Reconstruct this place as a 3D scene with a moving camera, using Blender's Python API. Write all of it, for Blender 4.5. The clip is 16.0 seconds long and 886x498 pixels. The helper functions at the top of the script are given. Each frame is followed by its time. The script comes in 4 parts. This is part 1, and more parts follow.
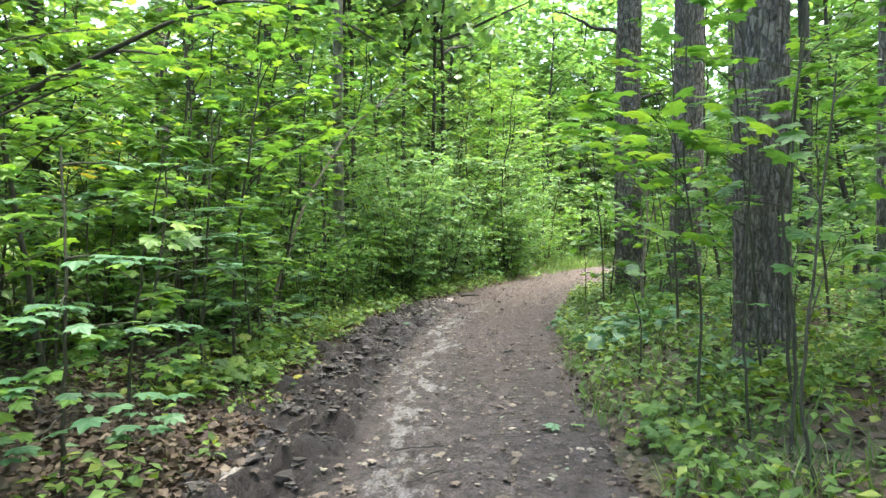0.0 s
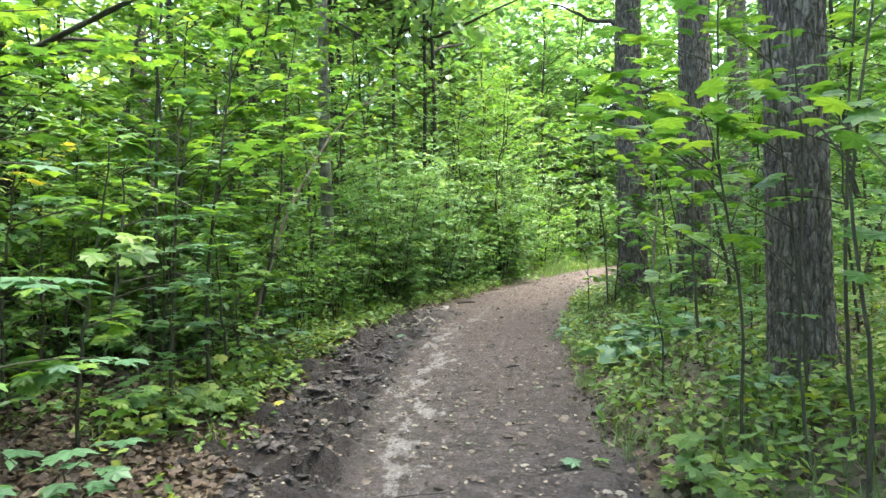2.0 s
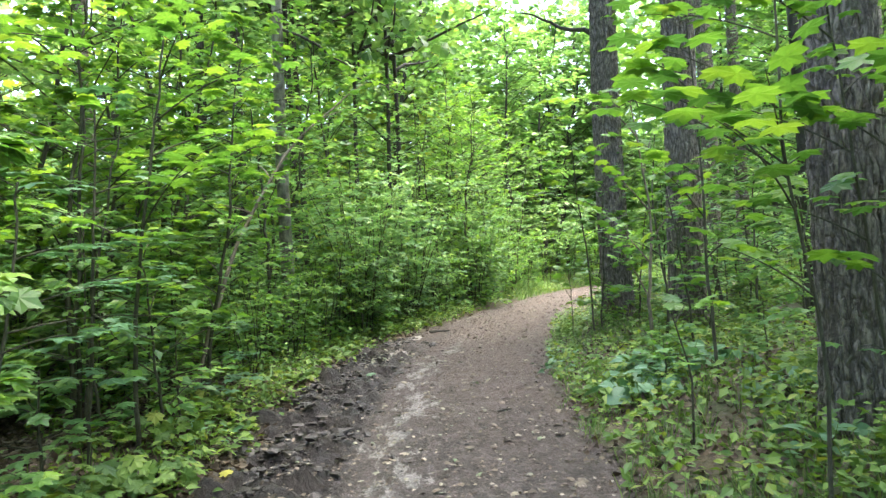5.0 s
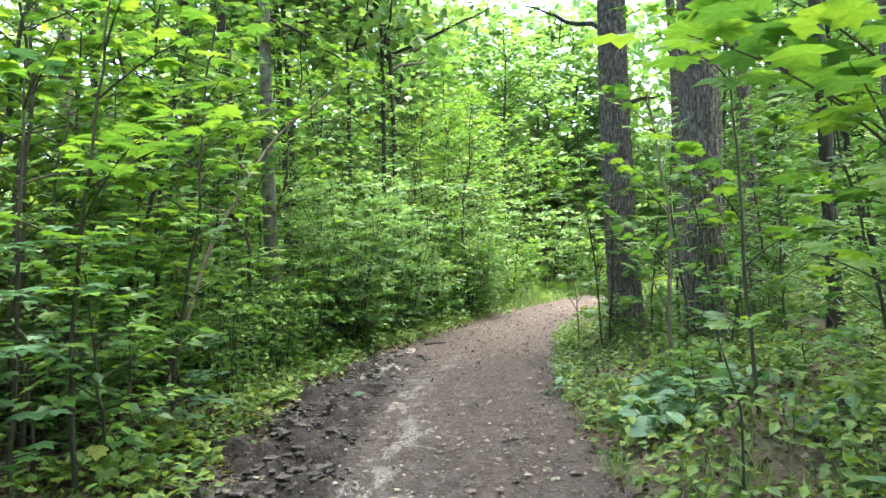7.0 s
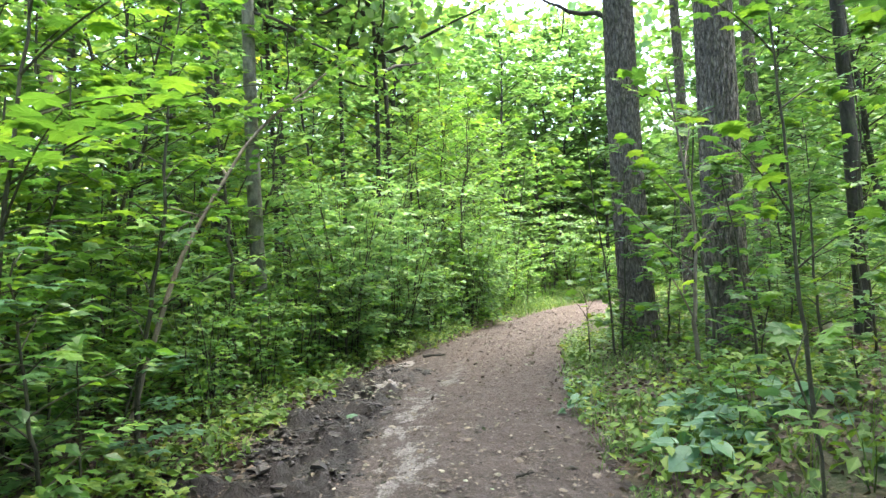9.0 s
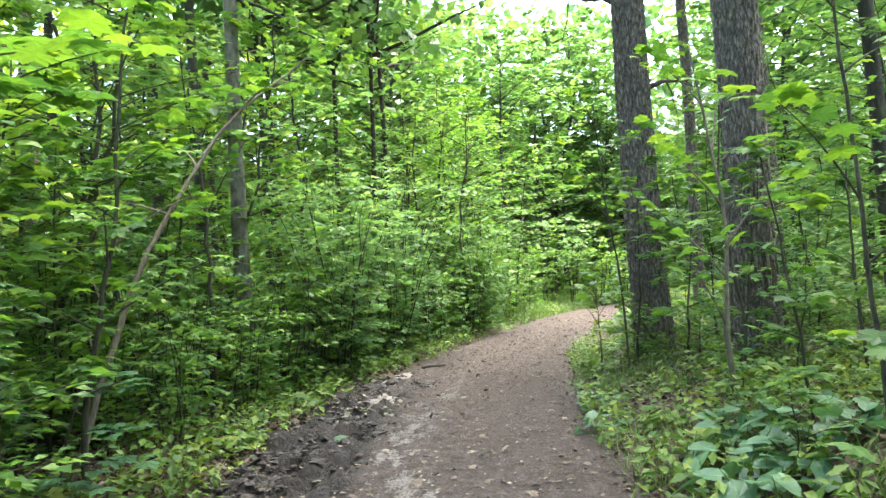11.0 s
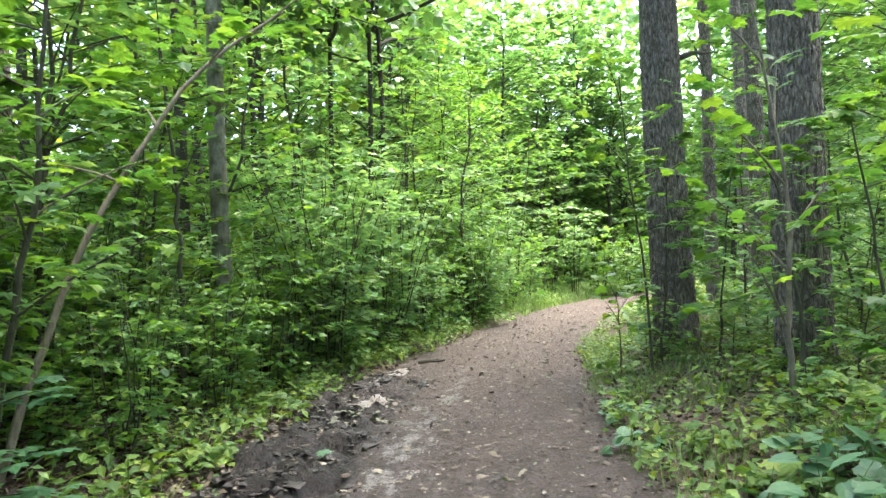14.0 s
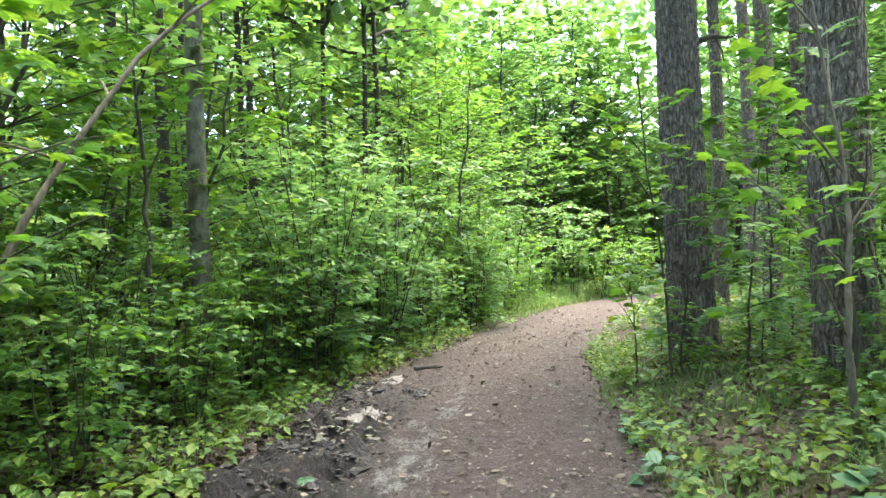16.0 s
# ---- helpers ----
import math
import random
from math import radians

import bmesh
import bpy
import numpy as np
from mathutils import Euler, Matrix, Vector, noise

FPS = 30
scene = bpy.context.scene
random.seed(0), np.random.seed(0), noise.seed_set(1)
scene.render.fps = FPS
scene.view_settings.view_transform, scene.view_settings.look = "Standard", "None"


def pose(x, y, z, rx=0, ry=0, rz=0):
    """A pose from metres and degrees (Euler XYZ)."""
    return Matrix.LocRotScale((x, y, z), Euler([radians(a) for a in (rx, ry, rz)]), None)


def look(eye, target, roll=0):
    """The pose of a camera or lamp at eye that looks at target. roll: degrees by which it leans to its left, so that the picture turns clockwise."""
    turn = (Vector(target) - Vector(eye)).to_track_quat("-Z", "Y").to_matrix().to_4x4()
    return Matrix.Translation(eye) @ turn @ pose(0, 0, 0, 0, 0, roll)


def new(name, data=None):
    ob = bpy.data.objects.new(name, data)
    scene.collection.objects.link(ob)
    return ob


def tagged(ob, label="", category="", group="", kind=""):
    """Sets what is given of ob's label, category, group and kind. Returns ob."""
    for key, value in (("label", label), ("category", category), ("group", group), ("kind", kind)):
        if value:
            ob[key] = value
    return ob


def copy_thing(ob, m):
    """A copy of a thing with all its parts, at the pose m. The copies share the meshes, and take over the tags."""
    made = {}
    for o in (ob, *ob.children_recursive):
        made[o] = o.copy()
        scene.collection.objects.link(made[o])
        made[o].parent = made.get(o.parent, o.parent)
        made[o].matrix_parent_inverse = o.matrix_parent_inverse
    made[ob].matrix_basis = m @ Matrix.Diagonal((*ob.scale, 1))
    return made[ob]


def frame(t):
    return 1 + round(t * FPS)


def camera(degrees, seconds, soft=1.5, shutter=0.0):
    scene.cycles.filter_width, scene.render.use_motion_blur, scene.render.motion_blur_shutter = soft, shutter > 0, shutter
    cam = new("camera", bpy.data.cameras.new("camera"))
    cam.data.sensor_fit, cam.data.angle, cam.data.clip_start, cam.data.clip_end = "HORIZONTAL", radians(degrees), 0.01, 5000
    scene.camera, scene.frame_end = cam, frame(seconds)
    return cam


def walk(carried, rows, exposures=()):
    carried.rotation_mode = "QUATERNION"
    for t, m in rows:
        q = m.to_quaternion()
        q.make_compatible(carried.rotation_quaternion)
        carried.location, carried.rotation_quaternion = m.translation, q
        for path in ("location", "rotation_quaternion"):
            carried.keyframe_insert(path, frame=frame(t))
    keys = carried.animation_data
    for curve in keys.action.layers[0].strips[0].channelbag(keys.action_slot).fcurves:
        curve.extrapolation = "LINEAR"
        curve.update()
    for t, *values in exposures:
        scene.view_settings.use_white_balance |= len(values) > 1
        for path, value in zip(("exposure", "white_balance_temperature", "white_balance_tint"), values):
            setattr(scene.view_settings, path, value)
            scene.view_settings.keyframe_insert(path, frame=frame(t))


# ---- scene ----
# ------------------------------------------------------------------ camera
cam = camera(66.0, 16.0, soft=1.45, shutter=0.4)
PATH = [
    (0, look((0.254, 0.102, 1.497), (0.188, 4.101, 1.419), -0.03)),
    (0.5, look((0.274, 0.279, 1.516), (0.196, 4.277, 1.443), -0.01)),
    (1, look((0.203, 0.466, 1.505), (0.146, 4.465, 1.459), 0.03)),
    (1.5, look((0.177, 0.640, 1.519), (0.164, 4.640, 1.469), -0.36)),
    (2, look((0.216, 0.839, 1.521), (0.190, 4.838, 1.464), -1.13)),
    (2.5, look((0.217, 1.003, 1.516), (0.216, 5.002, 1.441), -1.45)),
    (3, look((0.145, 1.174, 1.529), (0.217, 5.173, 1.487), -1.11)),
    (3.5, look((0.142, 1.352, 1.527), (0.236, 5.351, 1.496), -1.32)),
    (4, look((0.188, 1.556, 1.539), (0.311, 5.554, 1.523), -2.20)),
    (4.5, look((0.145, 1.752, 1.523), (0.308, 5.749, 1.563), -2.46)),
    (5, look((0.077, 1.928, 1.540), (0.269, 5.923, 1.615), -2.60)),
    (7.5, look((0.125, 3.028, 1.540), (0.342, 7.020, 1.666), -2.03)),
    (8, look((0.149, 3.229, 1.539), (0.335, 7.222, 1.676), -2.28)),
    (8.5, look((0.113, 3.425, 1.543), (0.334, 7.416, 1.690), -2.59)),
    (11, look((0.166, 4.466, 1.497), (0.412, 8.453, 1.700), -3.40)),
    (11.5, look((0.188, 4.641, 1.492), (0.451, 8.628, 1.679), -3.08)),
    (12, look((0.143, 4.830, 1.518), (0.419, 8.817, 1.689), -2.83)),
    (12.5, look((0.148, 5.001, 1.514), (0.395, 8.990, 1.673), -3.03)),
    (13, look((0.207, 5.214, 1.518), (0.410, 9.205, 1.673), -3.09)),
    (13.5, look((0.184, 5.371, 1.511), (0.411, 9.362, 1.661), -2.58)),
    (14, look((0.132, 5.546, 1.511), (0.401, 9.535, 1.639), -2.21)),
    (14.5, look((0.160, 5.735, 1.500), (0.428, 9.724, 1.636), -1.88)),
    (15, look((0.190, 5.927, 1.512), (0.453, 9.916, 1.640), -2.00)),
    (15.5, look((0.165, 6.131, 1.488), (0.452, 10.119, 1.614), -1.95)),
    (16, look((0.136, 6.332, 1.495), (0.433, 10.319, 1.627), -2.00)),
]
walk(cam, PATH, exposures=[(0.0, 3.62), (16.0, 3.72)])

# ------------------------------------------------------------------ light: overcast sky, soft high sun
world = bpy.data.worlds.new("overcast_sky")
scene.world = world
world.use_nodes = True
wn = world.node_tree
sky = wn.nodes.new("ShaderNodeTexSky")
sky.sky_type = "NISHITA"
sky.sun_disc = False
sky.sun_elevation, sky.sun_rotation = radians(74), radians(66)
sky.air_density, sky.dust_density, sky.ozone_density = 1.0, 4.0, 0.6
wn.links.new(sky.outputs[0], wn.nodes["Background"].inputs[0])
wn.nodes["Background"].inputs[1].default_value = 0.15
sun_data = bpy.data.lights.new("sun", "SUN")
sun_data.energy, sun_data.angle, sun_data.color = 1.5, radians(45), (1.0, 0.95, 0.86)
sun = new("sun", sun_data)
sun.matrix_basis = look((9, 4, 36), (0, 0, 0))


# ------------------------------------------------------------------ materials
def material(name, rough=0.8):
    m = bpy.data.materials.new(name)
    m.use_nodes = True
    p = m.node_tree.nodes["Principled BSDF"]
    p.inputs["Roughness"].default_value = rough
    return m, m.node_tree, p


def node(nt, kind, **inputs):
    n = nt.nodes.new(kind)
    for key, value in inputs.items():
        n.inputs[key].default_value = value
    return n


def ramp(nt, source, stops):
    n = nt.nodes.new("ShaderNodeValToRGB")
    e = n.color_ramp.elements
    while len(e) < len(stops):
        e.new(0.5)
    for k, (at, col) in zip(e, stops):
        k.position, k.color = at, (*col, 1)
    nt.links.new(source, n.inputs[0])
    return n


def mix(nt, fac, a, b, kind="MIX"):
    n = nt.nodes.new("ShaderNodeMix")
    n.data_type, n.blend_type = "RGBA", kind
    for value, slot in ((fac, 0), (a, 6), (b, 7)):
        if isinstance(value, (int, float)):
            n.inputs[slot].default_value = value
        elif isinstance(value, tuple):
            n.inputs[slot].default_value = (*value, 1)
        else:
            nt.links.new(value, n.inputs[slot])
    return n.outputs[2]


def noise_node(nt, coord, scale, detail=5.0, stretch=(1, 1, 1), rough=0.6):
    mp = nt.nodes.new("ShaderNodeMapping")
    mp.inputs["Scale"].default_value = stretch
    nt.links.new(coord, mp.inputs[0])
    n = node(nt, "ShaderNodeTexNoise", Scale=scale, Detail=detail, Roughness=rough)
    nt.links.new(mp.outputs[0], n.inputs["Vector"])
    return n.outputs[0]


def math_node(nt, op, a, b=0.0):
    n = nt.nodes.new("ShaderNodeMath")
    n.operation = op
    for value, slot in ((a, 0), (b, 1)):
        if isinstance(value, (int, float)):
            n.inputs[slot].default_value = value
        else:
            nt.links.new(value, n.inputs[slot])
    return n.outputs[0]


def bump(nt, p, height, strength, distance):
    b = node(nt, "ShaderNodeBump", Strength=strength, Distance=distance)
    nt.links.new(height, b.inputs["Height"])
    nt.links.new(b.outputs[0], p.inputs["Normal"])


def leaf_material(name, stops, through_col, share=0.42, rough=0.44):
    """A leaf blade: each leaf its own green, light shining through it."""
    m, nt, p = material(name, rough)
    geo = nt.nodes.new("ShaderNodeNewGeometry")
    each = math_node(nt, "ADD", geo.outputs["Random Per Island"], nt.nodes.new("ShaderNodeObjectInfo").outputs["Random"])
    tint = ramp(nt, math_node(nt, "FRACT", each), stops)
    where = nt.nodes.new("ShaderNodeTexCoord").outputs["Object"]
    grain = noise_node(nt, where, 60, 3)
    col = mix(nt, 0.35, tint.outputs[0], ramp(nt, grain, [(0.3, (0.55, 0.6, 0.5)), (0.7, (1.25, 1.2, 1.1))]).outputs[0], "MULTIPLY")
    nt.links.new(col, p.inputs["Base Color"])
    p.inputs["Specular IOR Level"].default_value = 0.5
    t = nt.nodes.new("ShaderNodeBsdfTranslucent")
    nt.links.new(mix(nt, 1.0, col, through_col, "MULTIPLY"), t.inputs[0])
    add = nt.nodes.new("ShaderNodeMixShader")
    add.inputs[0].default_value = share
    nt.links.new(p.outputs[0], add.inputs[1])
    nt.links.new(t.outputs[0], add.inputs[2])
    nt.links.new(add.outputs[0], nt.nodes["Material Output"].inputs[0])
    return m


LEAF_MAPLE = leaf_material("maple_leaf", [(0.0, (0.05, 0.135, 0.04)), (0.5, (0.10, 0.225, 0.045)), (0.85, (0.155, 0.295, 0.045)), (1.0, (0.19, 0.31, 0.05))], (1.33, 1.27, 0.58), 0.51)
LEAF_DARK = leaf_material("hazel_leaf", [(0.0, (0.08, 0.19, 0.08)), (0.6, (0.13, 0.26, 0.10)), (1.0, (0.20, 0.33, 0.11))], (1.45, 1.32, 0.8), 0.53)
LEAF_CANOPY = leaf_material("canopy_leaf", [(0.0, (0.07, 0.16, 0.05)), (0.5, (0.105, 0.215, 0.06)), (1.0, (0.17, 0.275, 0.08))], (1.25, 1.25, 0.8), 0.5)
# lighter, yellower leaf with sunlight put into its colour, for the thicket
LEAF_SUN_PAINTED = leaf_material("sun_painted_leaf", [(0.0, (0.11, 0.21, 0.05)), (0.5, (0.17, 0.285, 0.055)), (1.0, (0.27, 0.34, 0.06))], (1.4, 1.3, 0.65), 0.5)
LEAF_HERB = leaf_material("herb_leaf", [(0.0, (0.055, 0.12, 0.03)), (0.5, (0.10, 0.19, 0.036)), (0.85, (0.15, 0.25, 0.045)), (1.0, (0.22, 0.275, 0.05))], (1.3, 1.2, 0.55), 0.4, 0.6)
LEAF_GRASS = leaf_material("grass_blade", [(0.0, (0.05, 0.125, 0.03)), (0.6, (0.10, 0.20, 0.04)), (1.0, (0.19, 0.24, 0.08))], (1.2, 1.15, 0.6), 0.35)
LEAF_DOCK = leaf_material("dock_leaf", [(0.0, (0.055, 0.14, 0.066)), (1.0, (0.09, 0.195, 0.092))], (1.1, 1.2, 0.8), 0.3)
LEAF_YELLOW = leaf_material("yellow_leaf", [(0.0, (0.34, 0.33, 0.04)), (1.0, (0.40, 0.40, 0.07))], (1.2, 1.1, 0.6), 0.4)
LEAF_PALE = leaf_material("bleached_leaf", [(0.0, (0.11, 0.10, 0.07)), (0.6, (0.22, 0.205, 0.155)), (1.0, (0.12, 0.17, 0.095))], (0.8, 0.8, 0.7), 0.15, 0.6)
LEAF_PATH = leaf_material("trodden_leaf", [(0.0, (0.02, 0.014, 0.010)), (0.4, (0.065, 0.046, 0.032)), (0.8, (0.14, 0.112, 0.082)), (1.0, (0.25, 0.22, 0.175))], (0.8, 0.7, 0.6), 0.1, 0.65)
LEAF_DEAD = leaf_material("dead_leaf", [(0.0, (0.022, 0.014, 0.009)), (0.5, (0.052, 0.033, 0.021)), (0.85, (0.095, 0.066, 0.042)), (1.0, (0.18, 0.145, 0.105))], (0.8, 0.7, 0.6), 0.12, 0.7)


def bark_material(name, dark, light, stretch=(1, 1, 0.12), scale=22, moss=0.0, plates=0):
    m, nt, p = material(name, 0.92)
    where = nt.nodes.new("ShaderNodeTexCoord").outputs["Object"]
    ridge = noise_node(nt, where, scale, 8, stretch, 0.7)
    patch = noise_node(nt, where, 2.2, 4)
    col = ramp(nt, ridge, [(0.34, dark), (0.66, light)]).outputs[0]
    col = mix(nt, 0.55, col, ramp(nt, patch, [(0.35, (0.6, 0.62, 0.62)), (0.65, (1.2, 1.15, 1.1))]).outputs[0], "MULTIPLY")
    if moss:
        green = ramp(nt, noise_node(nt, where, 4.5, 6), [(0.55, (0, 0, 0)), (0.72, (moss, moss, moss))]).outputs[0]
        col = mix(nt, green, col, (0.07, 0.10, 0.035))
    if plates:
        # broken upright plates: narrow dark cracks round each
        mp = nt.nodes.new("ShaderNodeMapping")
        mp.inputs["Scale"].default_value = (1, 1, 0.22)
        warp = nt.nodes.new("ShaderNodeVectorMath")
        warp.operation = "MULTIPLY_ADD"
        wob = node(nt, "ShaderNodeTexNoise", Scale=9.0, Detail=4.0)
        nt.links.new(where, wob.inputs["Vector"])
        nt.links.new(wob.outputs["Color"], warp.inputs[0])
        warp.inputs[1].default_value = (0.07, 0.07, 0.2)
        nt.links.new(where, warp.inputs[2])
        nt.links.new(warp.outputs[0], mp.inputs[0])
        cell = node(nt, "ShaderNodeTexVoronoi", Scale=plates)
        cell.feature = "DISTANCE_TO_EDGE"
        nt.links.new(mp.outputs[0], cell.inputs["Vector"])
        crack = ramp(nt, cell.outputs["Distance"], [(0.02, (0, 0, 0)), (0.2, (1, 1, 1))]).outputs[0]
        col = mix(nt, crack, mix(nt, 0.6, col, dark), col)
        ridge = math_node(nt, "ADD", math_node(nt, "MULTIPLY", ridge, 0.7), crack)
    nt.links.new(col, p.inputs["Base Color"])
    bump(nt, p, ridge, 0.9, 0.02)
    return m


BARK_OLD = bark_material("furrowed_bark", (0.026, 0.0215, 0.018), (0.275, 0.238, 0.205), (1, 1, 0.3), 34, 0.2, 20)
BARK_GREY = bark_material("smooth_grey_bark", (0.06, 0.06, 0.046), (0.215, 0.208, 0.165), (1, 1, 0.55), 13, 0.5)
BARK_DARK = bark_material("dark_bark", (0.016, 0.014, 0.011), (0.06, 0.054, 0.043), (1, 1, 0.3), 20, 0.3)
BARK_STEM = bark_material("sapling_bark", (0.02, 0.019, 0.011), (0.075, 0.074, 0.045), (1, 1, 0.3), 30, 0.3)
BARK_PALE = bark_material("pale_bark", (0.07, 0.06, 0.042), (0.19, 0.168, 0.125), (1, 1, 0.3), 24)

# leaf-strewn forest soil
FLOOR, nt, p = material("forest_floor", 0.95)
where = nt.nodes.new("ShaderNodeTexCoord").outputs["Object"]
big, fine = noise_node(nt, where, 0.7, 5), noise_node(nt, where, 26, 8)
col = ramp(nt, fine, [(0.3, (0.028, 0.019, 0.012)), (0.55, (0.075, 0.05, 0.03)), (0.75, (0.14, 0.10, 0.06))]).outputs[0]
col = mix(nt, ramp(nt, big, [(0.45, (0, 0, 0)), (0.62, (0.7, 0.7, 0.7))]).outputs[0], col, (0.045, 0.07, 0.022))
nt.links.new(col, p.inputs["Base Color"])
bump(nt, p, fine, 0.8, 0.03)

# trodden clay: u across in metres from the middle, v along in metres
MUD, nt, p = material("trodden_clay", 0.7)
p.inputs["Specular IOR Level"].default_value = 0.3
uv = nt.nodes.new("ShaderNodeUVMap").outputs[0]
sep = nt.nodes.new("ShaderNodeSeparateXYZ")
nt.links.new(uv, sep.inputs[0])
u, v = sep.outputs[0], sep.outputs[1]
blot = noise_node(nt, uv, 1.3, 6, (1, 0.55, 1))
fine = noise_node(nt, uv, 32, 8, (1, 0.7, 1), 0.7)
mid = noise_node(nt, uv, 7, 7, (1, 0.6, 1), 0.65)
chips = noise_node(nt, uv, 15, 6, (0.75, 1.0, 1), 0.75)
col = ramp(nt, mid, [(0.32, (0.044, 0.037, 0.034)), (0.5, (0.078, 0.066, 0.061)), (0.68, (0.122, 0.105, 0.098))]).outputs[0]
# drier reddish soil further along and on the outer track
red = ramp(nt, math_node(nt, "ADD", math_node(nt, "ADD", math_node(nt, "MULTIPLY", v, 0.05), math_node(nt, "MULTIPLY", u, 0.14)), math_node(nt, "MULTIPLY", blot, 0.5)), [(0.6, (0, 0, 0)), (1.0, (1, 1, 1))]).outputs[0]
col = mix(nt, red, col, mix(nt, 0.6, col, (0.104, 0.076, 0.062)))
# pale clay smears in the worn track, broken and ragged
sway = math_node(nt, "MULTIPLY", math_node(nt, "SUBTRACT", noise_node(nt, uv, 0.6, 2), 0.5), 0.9)
band = ramp(nt, math_node(nt, "ABSOLUTE", math_node(nt, "ADD", math_node(nt, "ADD", u, 0.22), sway)), [(0.04, (1, 1, 1)), (0.42, (0, 0, 0))]).outputs[0]
near = ramp(nt, math_node(nt, "MULTIPLY", v, 0.05), [(0.55, (1, 1, 1)), (0.85, (0.1, 0.1, 0.1))]).outputs[0]
ragged = noise_node(nt, uv, 4.6, 12, (1.15, 0.5, 1), 0.82)
smear = ramp(nt, math_node(nt, "ADD", ragged, math_node(nt, "MULTIPLY", band, 0.13)), [(0.61, (0, 0, 0)), (0.66, (1, 1, 1))]).outputs[0]
pale = math_node(nt, "MULTIPLY", math_node(nt, "MULTIPLY", ramp(nt, band, [(0.0, (0, 0, 0)), (0.3, (1, 1, 1))]).outputs[0], smear), near)
col = mix(nt, math_node(nt, "MULTIPLY", pale, 0.65), col, (0.30, 0.285, 0.275))
# wet black earth in the churned rut
wet = ramp(nt, math_node(nt, "ADD", math_node(nt, "MULTIPLY", math_node(nt, "ADD", u, 0.56), -1.9), math_node(nt, "MULTIPLY", mid, 0.9)), [(0.32, (0, 0, 0)), (0.62, (1, 1, 1))]).outputs[0]
wet = math_node(nt, "MULTIPLY", wet, ramp(nt, math_node(nt, "ADD", math_node(nt, "MULTIPLY", v, 0.05), math_node(nt, "MULTIPLY", blot, 0.2)), [(0.68, (1, 1, 1)), (0.9, (0.25, 0.25, 0.25))]).outputs[0])
col = mix(nt, math_node(nt, "MULTIPLY", wet, 0.88), col, (0.017, 0.0135, 0.012))
# grit, dark crumbs and pale specks
col = mix(nt, 0.7, col, ramp(nt, fine, [(0.34, (0.4, 0.4, 0.4)), (0.66, (1.45, 1.42, 1.4))]).outputs[0], "MULTIPLY")
col = mix(nt, 0.8, col, ramp(nt, chips, [(0.30, (0.35, 0.33, 0.32)), (0.42, (1, 1, 1)), (0.62, (1, 1, 1)), (0.72, (1.7, 1.62, 1.5))]).outputs[0], "MULTIPLY")
nt.links.new(col, p.inputs["Base Color"])
nt.links.new(ramp(nt, math_node(nt, "ADD", math_node(nt, "MULTIPLY", wet, 0.5), math_node(nt, "MULTIPLY", pale, 0.45)), [(0.0, (0.88, 0.88, 0.88)), (0.5, (0.55, 0.55, 0.55))]).outputs[0], p.inputs["Roughness"])
bump(nt, p, math_node(nt, "ADD", math_node(nt, "ADD", fine, mid), chips), 1.0, 0.06)

CLOD, nt, p = material("wet_clod", 0.55)
p.inputs["Specular IOR Level"].default_value = 0.4
where = nt.nodes.new("ShaderNodeTexCoord").outputs["Object"]
grit = noise_node(nt, where, 40, 6)
nt.links.new(ramp(nt, grit, [(0.35, (0.009, 0.0072, 0.0062)), (0.7, (0.03, 0.0245, 0.0215))]).outputs[0], p.inputs["Base Color"])
bump(nt, p, grit, 0.8, 0.01)
PALE, nt, p = material("pale_clay_lump", 0.55)
where = nt.nodes.new("ShaderNodeTexCoord").outputs["Object"]
grit = noise_node(nt, where, 18, 7)
nt.links.new(ramp(nt, grit, [(0.35, (0.08, 0.068, 0.06)), (0.65, (0.20, 0.18, 0.16))]).outputs[0], p.inputs["Base Color"])
bump(nt, p, grit, 0.6, 0.01)


# ------------------------------------------------------------------ geometry helpers
class Geo:
    """Triangles gathered from tubes, leaves and lumps."""

    def __init__(self):
        self.v, self.f, self.n = [], [], 0

    def add(self, verts, tris):
        self.v.append(np.asarray(verts, float).reshape(-1, 3))
        self.f.append(np.asarray(tris, int).reshape(-1, 3) + self.n)
        self.n += len(self.v[-1])
        return self

    def mesh(self, name, mat, smooth=False):
        me = bpy.data.meshes.new(name)
        v, f = np.concatenate(self.v), np.concatenate(self.f)
        me.vertices.add(len(v))
        me.vertices.foreach_set("co", v.astype(np.float32).ravel())
        me.loops.add(f.size)
        me.loops.foreach_set("vertex_index", f.astype(np.int32).ravel())
        me.polygons.add(len(f))
        me.polygons.foreach_set("loop_start", np.arange(0, f.size, 3, dtype=np.int32))
        me.polygons.foreach_set("use_smooth", np.full(len(f), smooth))
        me.update(calc_edges=True)
        me.materials.append(mat)
        return me


def part(name, geo, mat, parent, label="", smooth=False):
    me = geo if isinstance(geo, bpy.types.Mesh) else geo.mesh(name, mat, smooth)
    ob = new(name, me)
    ob.parent = parent
    return tagged(ob, label)


def thing(name, label, category, group="", at=(0, 0, 0)):
    ob = tagged(new(name), label, category, group)
    ob.location = at
    return ob


def unit(a):
    a = np.asarray(a, float)
    return a / np.maximum(np.linalg.norm(a, axis=-1, keepdims=True), 1e-9)


